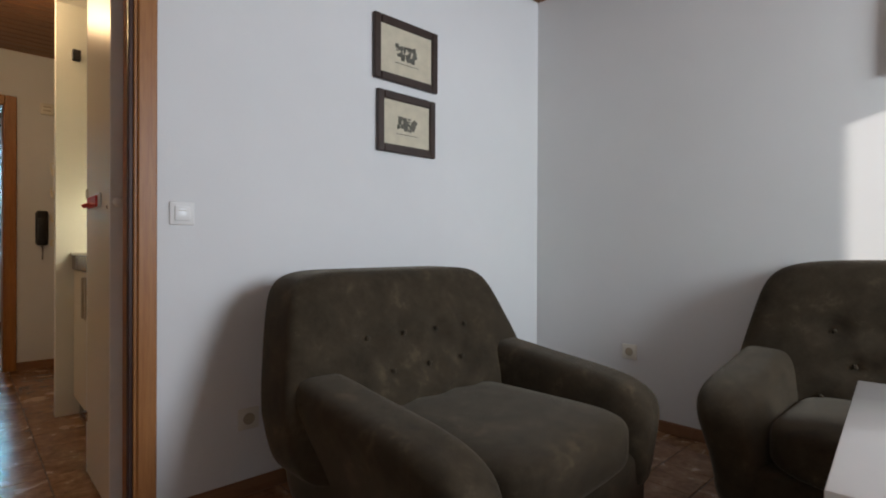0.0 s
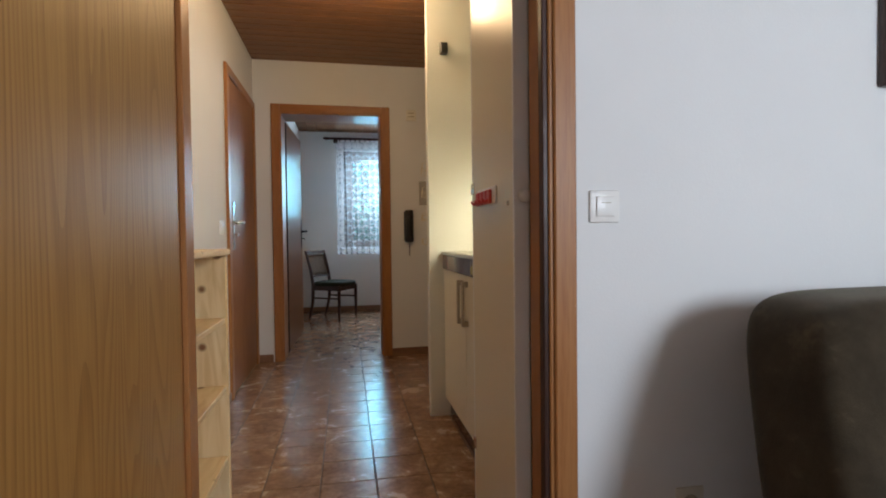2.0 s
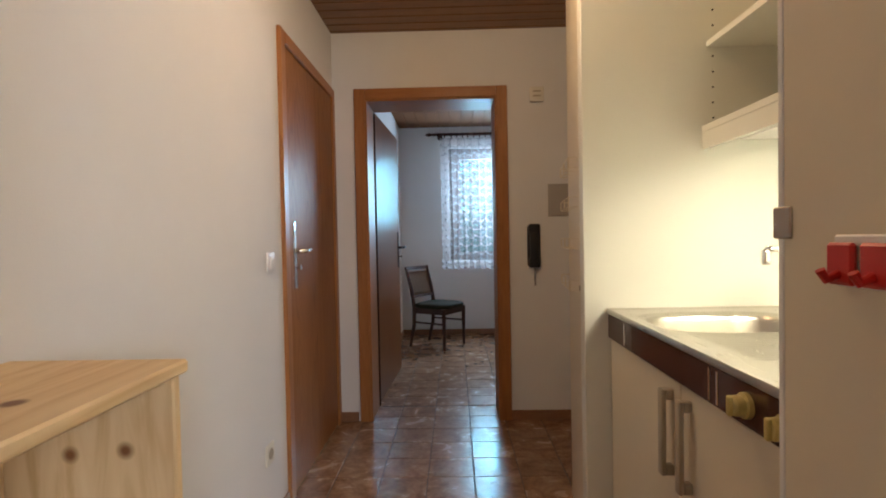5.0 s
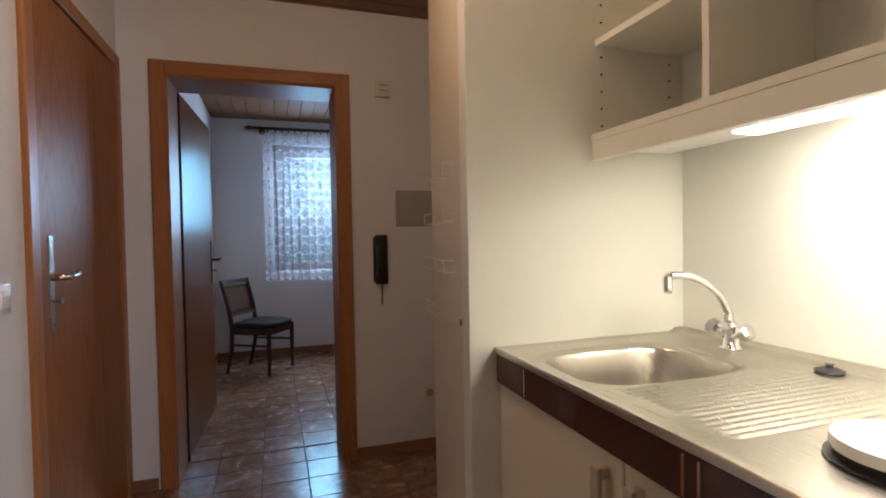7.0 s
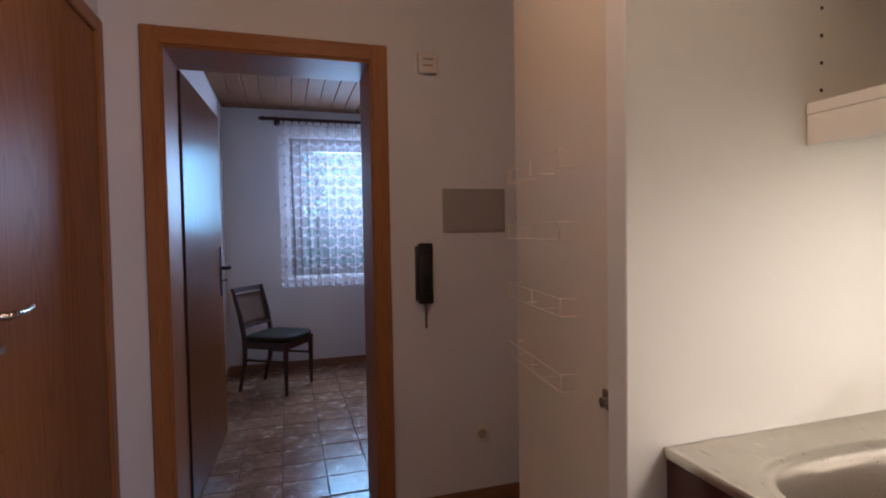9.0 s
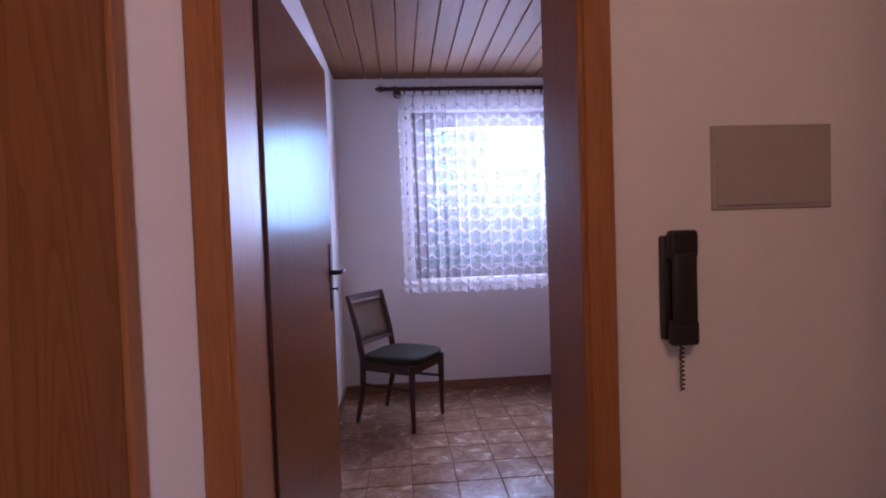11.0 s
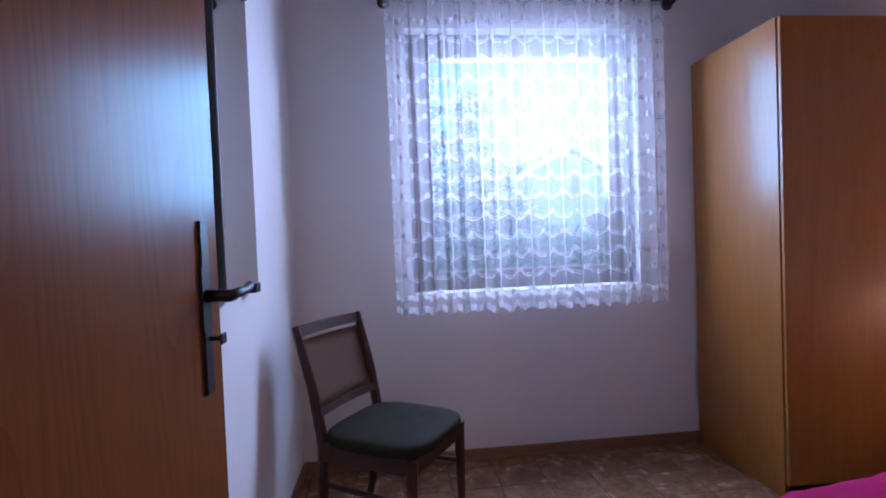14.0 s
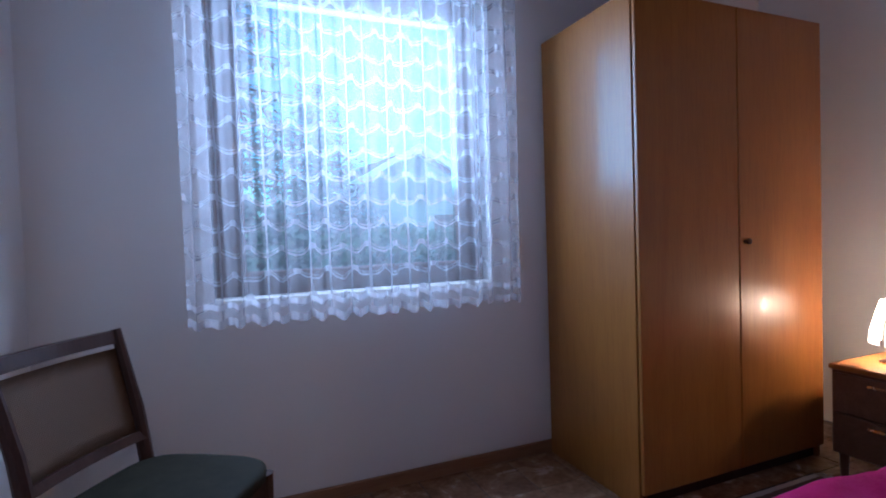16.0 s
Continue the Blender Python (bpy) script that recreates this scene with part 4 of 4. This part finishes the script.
def side_chair(place, turn):
    """Front is local +x."""
    e = thing("side_chair", place, turn, "dark wooden chair with cane back and green upholstered seat", "chair")
    sw, sd = 0.40, 0.41
    for s in (-1, 1):
        y = s * (sw / 2 - 0.02)
        bm = bmesh.new()
        pts = [(-sd / 2 - 0.055, y * 0.95, 0.0), (-sd / 2 + 0.0, y * 0.97, 0.22), (-sd / 2 + 0.012, y, 0.42), (-sd / 2 - 0.02, y * 1.02, 0.60), (-sd / 2 - 0.085, y * 1.06, 0.835)]
        tube(bm, pts, [0.014, 0.019, 0.021, 0.019, 0.014], 8)
        part(e, "back_leg", bm, M_DARKWOOD)
        bm = bmesh.new()
        tube(bm, [(sd / 2 - 0.025, y * 1.06, 0.0), (sd / 2 - 0.025, y * 1.06, 0.30), (sd / 2 - 0.025, y * 1.06, 0.415)], [0.013, 0.020, 0.022], 8)
        part(e, "front_leg", bm, M_DARKWOOD)
        part(e, "seat_rail", box(bmesh.new(), -sd / 2 + 0.02, sd / 2 - 0.03, y * 1.03 - 0.010, y * 1.03 + 0.010, 0.355, 0.418, 0.003), M_DARKWOOD)
        bm = bmesh.new()
        tube(bm, [(-sd / 2, y * 0.97, 0.26), (sd / 2 - 0.025, y * 1.04, 0.26)], 0.010, 8)
        part(e, "stretcher", bm, M_DARKWOOD)
    part(e, "seat_rail", box(bmesh.new(), sd / 2 - 0.038, sd / 2 - 0.014, -sw / 2 + 0.02, sw / 2 - 0.02, 0.355, 0.418, 0.003), M_DARKWOOD)
    part(e, "seat_rail", box(bmesh.new(), -sd / 2 + 0.002, -sd / 2 + 0.02, -sw / 2 + 0.03, sw / 2 - 0.03, 0.355, 0.418, 0.003), M_DARKWOOD)
    bm = bmesh.new()
    pillow(bm, sd + 0.02, sw + 0.03, 0.065, pose(0.005, 0, 0.435), 4, (), 0, 14)
    part(e, "seat", bm, M_GREENSEAT, True, "dull green padded seat")
    n = 8
    for a, b, w in ((0.795, 0.832, 0.192), (0.51, 0.535, 0.178)):
        bm = bmesh.new()
        top = []
        for i in range(n + 1):
            y = -w + 2 * w * i / n
            lean = -sd / 2 - 0.022 - (a - 0.6) * 0.29
            top.append((lean - 0.018 * (1 - (y / w) ** 2), y))
        for (x0, y0), (x1, y1) in zip(top, top[1:]):
            vs = [bm.verts.new(p) for p in ((x0 - 0.011, y0, a), (x1 - 0.011, y1, a), (x1 + 0.011, y1, a), (x0 + 0.011, y0, a), (x0 - 0.021, y0, b), (x1 - 0.021, y1, b), (x1 + 0.001, y1, b), (x0 + 0.001, y0, b))]
            for f in ((0, 1, 2, 3), (4, 5, 6, 7), (0, 1, 5, 4), (3, 2, 6, 7), (0, 3, 7, 4), (1, 2, 6, 5)):
                bm.faces.new([vs[j] for j in f])
        bmesh.ops.remove_doubles(bm, verts=bm.verts, dist=1e-5)
        part(e, "back_rail", bm, M_DARKWOOD)
    bm = bmesh.new()
    rows = []
    for j in range(7):
        z = 0.53 + 0.25 * j / 6
        row = []
        for i in range(9):
            w = 0.186 + 0.02 * j / 6
            y = -w + 2 * w * i / 8
            row.append(bm.verts.new((-sd / 2 - 0.022 - (z - 0.6) * 0.29 - 0.018 * (1 - (y / w) ** 2), y, z)))
        rows.append(row)
    for a, b in zip(rows, rows[1:]):
        for i in range(8):
            bm.faces.new((a[i], a[i + 1], b[i + 1], b[i]))
    bmesh.ops.solidify(bm, geom=bm.faces[:], thickness=0.005)
    part(e, "cane_panel", bm, M_CANE, True, "brown woven cane panel")
    return e


side_chair((-0.055, 7.00, 0), -32)

wd = thing("wardrobe", (1.545, 7.02, 0), 0, "two-door orange-brown wood veneer wardrobe against the window wall", "wardrobe")
WW, WD_, WH = 1.08, 0.59, 1.985
part(wd, "side", box(bmesh.new(), 0, 0.02, 0.002, WD_, 0.0, WH, 0.002), M_WARD)
part(wd, "side", box(bmesh.new(), WW - 0.02, WW, 0.002, WD_, 0.0, WH, 0.002), M_WARD)
part(wd, "top", box(bmesh.new(), 0.0205, WW - 0.0205, 0.002, WD_, WH - 0.022, WH, 0.002), M_WARD)
part(wd, "back", box(bmesh.new(), 0.0205, WW - 0.0205, WD_ - 0.008, WD_, 0.05, WH - 0.0225), M_WARD)
part(wd, "plinth", box(bmesh.new(), 0.0205, WW - 0.0205, 0.02, 0.04, 0.0, 0.06), M_DARKWOOD)
for a, b in ((0.004, WW / 2 - 0.002), (WW / 2 + 0.002, WW - 0.004)):
    part(wd, "door", box(bmesh.new(), a, b, -0.019, 0.0, 0.062, WH - 0.003, 0.003), M_WARD)
bm = bmesh.new()
turned(bm, [(0.007, 0), (0.006, 0.010), (0.013, 0.018), (0.012, 0.026), (0.005, 0.03)], (0, 0, 0), 16, "y")
bmesh.ops.transform(bm, matrix=pose(WW / 2 + 0.03, -0.019, 1.018, 0, 0, 180), verts=bm.verts)
part(wd, "knob", bm, M_DARKWOOD, True)

bd = thing("bed", (0.84, 5.30, 0), 0, "single bed with dark wooden frame and pink bedding", "bed")
part(bd, "footboard", box(bmesh.new(), 0.0, 0.03, 0, 0.93, 0.0, 0.40, 0.006, 2), M_BEDWOOD)
part(bd, "headboard", box(bmesh.new(), 2.20, 2.23, 0, 0.93, 0.0, 0.75, 0.006, 2), M_BEDWOOD)
for y in (0.0, 0.905):
    part(bd, "side_rail", box(bmesh.new(), 0.0305, 2.1995, y, y + 0.025, 0.14, 0.36, 0.004), M_BEDWOOD)
part(bd, "mattress", box(bmesh.new(), 0.04, 2.19, 0.03, 0.90, 0.20, 0.40, 0.03, 3), M_FRINGE)


def duvet():
    bm = bmesh.new()
    nx, ny = 70, 44
    rng = random.Random(5)
    grid = []
    for i in range(nx + 1):
        row = []
        for j in range(ny + 1):
            u, v = i / nx, j / ny
            x, y = 0.012 + 1.56 * u, -0.03 + 1.02 * v
            edge = min(u / 0.10, (1 - u) / 0.06, v / 0.10, (1 - v) / 0.10, 1.0)
            h = 0.425 + 0.105 * max(0.0, edge) ** 0.5 + 0.038 * noise.noise((x * 4, y * 4, 1)) + 0.012 * noise.noise((x * 11, y * 9, 4))
            h -= 0.05 * max(0, 1 - v / 0.03) + 0.07 * max(0, (v - 0.95) / 0.05) * (0.6 + 0.5 * noise.noise((x * 3, 2, 2)))
            row.append(bm.verts.new((x, y, h)))
        grid.append(row)
    for i in range(nx):
        for j in range(ny):
            bm.faces.new((grid[i][j], grid[i + 1][j], grid[i + 1][j + 1], grid[i][j + 1]))
    bmesh.ops.solidify(bm, geom=bm.faces[:], thickness=0.03)
    return bm


part(bd, "duvet", duvet(), M_DUVET, True, "crumpled pink duvet")
bm = bmesh.new()
tube(bm, [(0.008, 0.985 - 0.06 * i, 0.415 + 0.006 * math.sin(i * 1.7)) for i in range(16)], 0.004, 6)
part(bd, "piping", bm, M_FRINGE, True, "cream piping on the duvet edge")
bm = bmesh.new()
pillow(bm, 0.42, 0.74, 0.14, pose(1.92, 0.465, 0.47), 3, (), 0, 14)
part(bd, "pillow", bm, M_DUVET, True)

ns = thing("nightstand", (2.41, 6.49, 0), 0, "small brown wooden nightstand with two drawers beside the bed", "nightstand")
part(ns, "body", box(bmesh.new(), 0.012, 0.485, 0, 0.36, 0.13, 0.478, 0.003), M_BEDWOOD)
part(ns, "top", box(bmesh.new(), 0.0, 0.49, -0.008, 0.368, 0.4785, 0.50, 0.004), M_WARD)
for z0, z1 in ((0.14, 0.30), (0.306, 0.468)):
    part(ns, "drawer_front", box(bmesh.new(), -0.004, 0.0115, 0.012, 0.348, z0, z1, 0.003), M_BEDWOOD)
    part(ns, "drawer_pull", box(bmesh.new(), -0.016, -0.0045, 0.14, 0.22, z1 - 0.035, z1 - 0.022, 0.003), M_BRASS)
for x in (0.04, 0.45):
    for y in (0.03, 0.33):
        bm = bmesh.new()
        tube(bm, [(x, y, 0), (x, y, 0.1298)], [0.012, 0.018], 10)
        part(ns, "leg", bm, M_BEDWOOD)

bl = thing("bedside_lamp", (2.62, 6.72, 0.50), 0, "lit bedside lamp with pleated glass shade on the nightstand", "table lamp")
bm = bmesh.new()
turned(bm, [(0.055, 0), (0.055, 0.008), (0.02, 0.02), (0.014, 0.06), (0.02, 0.085)], (0, 0, 0), 24)
part(bl, "foot", bm, M_BRASS, True)
bm = bmesh.new()
rings = []
for h, r in ((0.08, 0.085), (0.13, 0.080), (0.20, 0.062), (0.26, 0.045)):
    rings.append([bm.verts.new(((r + 0.006 * (q % 2)) * math.cos(math.pi * q / 18), (r + 0.006 * (q % 2)) * math.sin(math.pi * q / 18), h)) for q in range(36)])
for a, b in zip(rings, rings[1:]):
    for q in range(0, 36):
        if q % 3 != 2:
            bm.faces.new((a[q], a[(q + 1) % 36], b[(q + 1) % 36], b[q]))
part(bl, "shade", bm, M_BEDSHADE, "auto", "lit pleated shade")

rg = thing("striped_rug", (0.90, 6.36, 0), 0, "black and cream striped woven rug on the tiles", "rug")
bm = bmesh.new()
box(bm, 0, 1.50, 0, 0.56, 0.002, 0.012, 0.003)
part(rg, "weave", bm, M_RUG)
bm = bmesh.new()
rng = random.Random(9)
for i in range(60):
    y = 0.005 + 0.55 * i / 59
    for s, x in ((-1, 0.0), (1, 1.5)):
        tube(bm, [(x, y, 0.008), (x + s * 0.03, y + rng.uniform(-0.006, 0.006), 0.006), (x + s * 0.055, y + rng.uniform(-0.012, 0.012), 0.003)], 0.002, 4)
tagged(part(rg, "fringe", bm, M_FRINGE), kind="stuff")

# wall mirror on the west wall, between two clips
wm = thing("wall_mirror", (-0.503, 6.67, 1.475), -2.5, "tall narrow mirror with black clips on the white wall", "mirror")
part(wm, "glass", box(bmesh.new(), 0.012, 0.017, -0.145, 0.145, -0.47, 0.47, 0.001), M_MIRROR)
part(wm, "backing", box(bmesh.new(), 0.0, 0.0118, -0.150, 0.150, -0.475, 0.475, 0.002), M_GREYPANEL)
part(wm, "edge", box(bmesh.new(), 0.0, 0.022, -0.158, -0.1505, -0.48, 0.48, 0.002), M_BLACK)
for y in (-0.11, 0.11):
    for z in (-0.485, 0.455):
        part(wm, "clip", box(bmesh.new(), 0.0, 0.028, y - 0.025, y + 0.025, z, z + 0.03, 0.003), M_BLACK)

# curtain rod with rings, and the net
RZ, RY = 2.322, 7.54
cr = thing("curtain_rod", (0, RY, RZ), 0, "turned dark wooden curtain rod with rings", "curtain rod")
bm = bmesh.new()
tube(bm, [(-0.12, 0, 0), (1.52, 0, 0)], 0.015, 14)
part(cr, "pole", bm, M_DARKWOOD, True)
for x, s in ((-0.12, -1), (1.52, 1)):
    bm = bmesh.new()
    turned(bm, [(0.013, 0), (0.020, 0.006), (0.012, 0.014), (0.022, 0.028), (0.024, 0.038), (0.012, 0.05), (0.016, 0.058), (0.004, 0.075)], (0, 0, 0), 18, "x")
    bmesh.ops.transform(bm, matrix=pose(x, 0, 0, 0, 0, 0 if s > 0 else 180), verts=bm.verts)
    part(cr, "finial", bm, M_DARKWOOD, True)
for x in (-0.03, 1.43):
    bm = bmesh.new()
    tube(bm, [(x, 0.09, -0.02), (x, 0.05, -0.03), (x, 0.0, -0.018)], [0.020, 0.014, 0.018], 12)
    turned(bm, [(0.030, 0), (0.032, 0.006), (0.022, 0.014)], (x, 0.076, -0.02), 16, "y")
    part(cr, "bracket", bm, M_DARKWOOD, True)
rng = random.Random(2)
ring_x = [-0.055, -0.045, -0.035] + [0.03 + 0.066 * i for i in range(19)] + [1.31, 1.33, 1.35, 1.365]
for x in ring_x:
    bm = bmesh.new()
    x += rng.uniform(-0.006, 0.006)
    tube(bm, [(x + 0.003 * math.sin(a), 0.027 * math.sin(a), -0.010 + 0.027 * math.cos(a)) for a in (2 * math.pi * q / 16 for q in range(17))], 0.0048, 6, False)
    tube(bm, [(x, 0, -0.036), (x, 0, -0.046)], 0.0025, 6)
    part(cr, "ring", bm, M_DARKWOOD, True)


def net_curtain():
    bm = bmesh.new()
    uv = bm.loops.layers.uv.new("cloth")
    nx, nz = 320, 40
    x0, x1, top, low = -0.030, 1.375, RZ - 0.042, 0.775
    rng = random.Random(4)
    phase = [rng.uniform(0, 6.28) for _ in range(4)]
    grid = []
    for i in range(nx + 1):
        s = i / nx
        col = []
        for j in range(nz + 1):
            t = j / nz
            fold = 0.016 * math.sin(s * 2 * math.pi * 19 + phase[0] + 0.9 * math.sin(s * 9)) * (0.45 + 0.55 * t) + 0.010 * math.sin(s * 2 * math.pi * 7 + phase[1]) * t + 0.006 * math.sin(s * 2 * math.pi * 41 + phase[2])
            x = x0 + (x1 - x0) * s + 0.006 * math.sin(s * 60 + t * 2)
            z = top + (low - top) * t + (0.008 * math.sin(s * 2 * math.pi * 19 + 1.0) + 0.004 * math.sin(s * 90)) * t ** 6
            col.append((bm.verts.new((x, RY + fold, z)), (s * 2.05, (1 - t) * (top - low))))
        grid.append(col)
    for i in range(nx):
        for j in range(nz):
            q = (grid[i][j], grid[i + 1][j], grid[i + 1][j + 1], grid[i][j + 1])
            f = bm.faces.new([v for v, _ in q])
            for loop, (_, c) in zip(f.loops, q):
                loop[uv].uv = c
    return bm


solid("net_curtain", net_curtain(), M_LACE, True, "white lace net curtain gathered on rings before the window", "curtain")

sb = thing("shutter_strap", (1.40, 7.63, 0.98), 0, "white roller shutter strap winder on the wall", "strap winder")
part(sb, "case", box(bmesh.new(), -0.014, 0.014, -0.014, 0, -0.085, 0.085, 0.004, 2), M_WHITEPLASTIC)

# ---- outside the bedroom window ----
bm = bmesh.new()
n = 40
vs = [[bm.verts.new((-400 + 800 * i / n, -400 + 800 * j / n, -0.35)) for j in range(n + 1)] for i in range(n + 1)]
for i in range(n):
    for j in range(n):
        bm.faces.new((vs[i][j], vs[i + 1][j], vs[i + 1][j + 1], vs[i][j + 1]))
solid("ground", bm, M_GRASS, False, "green lawn around the house", "ground", "", "structure")


def fir(place, height, spread, seed):
    e = thing("fir_tree", place, 0, "tall green fir tree in the garden", "tree", "garden trees")
    rng = random.Random(seed)
    bm = bmesh.new()
    tube(bm, [(0, 0, 0), (0.03, 0, height * 0.5), (0, 0.02, height)], [0.17, 0.10, 0.015], 10)
    branches = []
    for i in range(90):
        h = 0.10 + 0.88 * (i / 90)
        r = spread * (1 - h) ** 0.8 * rng.uniform(0.6, 1.15) + 0.12
        a = i * 2.4 + rng.uniform(-0.4, 0.4)
        tip = Vector((r * math.cos(a), r * math.sin(a), h * height - 0.22 * r + 0.1))
        tube(bm, [(0, 0, h * height), tip], [0.028, 0.006], 5)
        branches.append((Vector((0, 0, h * height)), tip))
    part(e, "trunk", bm, M_BARK)
    verts, faces = [], []
    for a, b in branches:
        count = int(16 + 40 * (b - a).length / spread)
        for q in range(count):
            p = a.lerp(b, 0.15 + 0.85 * rng.random()) + Vector((rng.gauss(0, 0.10), rng.gauss(0, 0.10), rng.gauss(-0.05, 0.06)))
            d = Vector((rng.gauss(0, 1), rng.gauss(0, 1), rng.gauss(-0.5, 0.5))).normalized() * rng.uniform(0.10, 0.22)
            o = d.orthogonal().normalized() * rng.uniform(0.025, 0.05)
            k0 = len(verts)
            verts += [p - o, p + o, p + d + o * 0.3, p + d - o * 0.3]
            faces.append((k0, k0 + 1, k0 + 2, k0 + 3))
    me = bpy.data.meshes.new("needles")
    me.from_pydata(verts, [], faces)
    me.materials.append(M_FIR)
    ob = new("needles", me)
    ob.parent = e
    tagged(ob, "", "", "", "stuff")
    return e


fir((0.15, 13.2, -0.35), 6.4, 1.5, 1)
fir((1.75, 16.0, -0.35), 4.6, 1.9, 2)
fir((-1.3, 14.6, -0.35), 5.6, 1.6, 7)
fir((-3.2, 18.0, -0.35), 7.0, 2.0, 3)


def hedge(x0, x1, y, height, seed):
    rng = random.Random(seed)
    verts, faces = [], []
    for _ in range(9000):
        p = Vector((rng.uniform(x0, x1), y + rng.gauss(0, 0.3), -0.35 + height * rng.random() ** 0.7))
        p.z += 0.18 * noise.noise((p.x * 0.9, 3, 1)) * (p.z + 0.35) / height
        d = Vector((rng.gauss(0, 1), rng.gauss(0, 1), rng.gauss(0, 1))).normalized() * rng.uniform(0.08, 0.18)
        o = d.orthogonal().normalized() * rng.uniform(0.04, 0.08)
        k0 = len(verts)
        verts += [p - o, p + d * 0.5 - o * 1.2, p + d, p + d * 0.5 + o * 1.2]
        faces.append((k0, k0 + 1, k0 + 2, k0 + 3))
    me = bpy.data.meshes.new("hedge")
    me.from_pydata(verts, [], faces)
    me.materials.append(M_HEDGE)
    return tagged(new("hedge", me), "green leafy garden hedge", "hedge", "", "stuff")


hedge(-7, 7, 14.0, 1.5, 6)

nh = thing("neighbour_house", (4.6, 22.5, -0.35), 8, "rendered neighbour house with dark pitched roof", "house")
part(nh, "wall", box(bmesh.new(), -3.0, 3.0, -3.0, 3.0, 0, 2.3), M_HOUSE)
bm = bmesh.new()
for s in (-1, 1):
    q = [bm.verts.new(p) for p in ((s * 3.5, -3.5, 2.0), (s * 3.5, 3.5, 2.0), (0, 3.5, 3.9), (0, -3.5, 3.9))]
    bm.faces.new(q)
bmesh.ops.solidify(bm, geom=bm.faces[:], thickness=0.12)
part(nh, "roof", bm, M_ROOF)
bm = bmesh.new()
q = [bm.verts.new(p) for p in ((-3.0, -2.99, 2.3), (3.0, -2.99, 2.3), (0, -2.99, 3.85))]
bm.faces.new(q)
bmesh.ops.solidify(bm, geom=bm.faces[:], thickness=0.1)
part(nh, "gable", bm, M_HOUSE)
for x in (-3.5, 3.5):
    part(nh, "bargeboard", tube(bmesh.new(), [(x, -3.56, 2.0), (0, -3.56, 3.9)], 0.09, 4), M_WHITE)
    part(nh, "brace", tube(bmesh.new(), [(x * 0.5, -3.56, 2.95), (x * 0.82, -3.56, 1.0)], 0.05, 4), M_WHITE)
    part(nh, "post", tube(bmesh.new(), [(x * 0.86, -3.5, 0), (x * 0.86, -3.5, 2.3)], 0.07, 4), M_WHITE)
for x in (-1.6, 1.2):
    part(nh, "house_window", box(bmesh.new(), x - 0.5, x + 0.5, -3.03, -2.95, 0.9, 2.0, 0.01), M_WINFRAME)

# ---- floors: grout bed with glazed tiles, last ----
PX, PY = 0.2205, 0.2055


def tile_mesh(w, d):
    return mesh_of("tile", box(bmesh.new(), -w / 2, w / 2, -d / 2, d / 2, -0.009, 0.0, 0.0022), M_TILE, False)


TILES = {}


def tiled_floor(name, x0, x1, y0, y1, label):
    bm = bmesh.new()
    box(bm, x0, x1, y0, y1, -0.12, -0.003)
    fl_ob = solid(name, bm, M_GROUT, False, label, "floor", "", "structure")
    i0, i1 = math.floor((x0 - 0.193) / PX), math.ceil((x1 - 0.193) / PX)
    j0, j1 = math.floor((y0 - 4.665) / PY), math.ceil((y1 - 4.665) / PY)
    rng = random.Random(name)
    for i in range(i0, i1):
        for j in range(j0, j1):
            a, b = max(x0, 0.193 + i * PX + 0.002), min(x1, 0.193 + (i + 1) * PX - 0.002)
            c, d = max(y0, 4.665 + j * PY + 0.002), min(y1, 4.665 + (j + 1) * PY - 0.002)
            if b - a < 0.02 or d - c < 0.02:
                continue
            key = (round(b - a, 3), round(d - c, 3))
            if key not in TILES:
                TILES[key] = tile_mesh(b - a, d - c)
            t = new("tile", TILES[key])
            t.parent = fl_ob
            t.matrix_basis = pose((a + b) / 2, (c + d) / 2, rng.uniform(-0.0004, 0.0004), rng.uniform(-0.1, 0.1), rng.uniform(-0.1, 0.1), 0)


tiled_floor("floor_living", -0.75, 2.77, -2.3, 1.71, "brown mottled glazed floor tiles")
tiled_floor("floor_hall", -0.62, 1.24, 1.71, 5.06, "brown mottled glazed floor tiles with dark joints")
tiled_floor("floor_bedroom", -0.51, 3.10, 5.06, 7.63, "brown mottled glazed floor tiles")
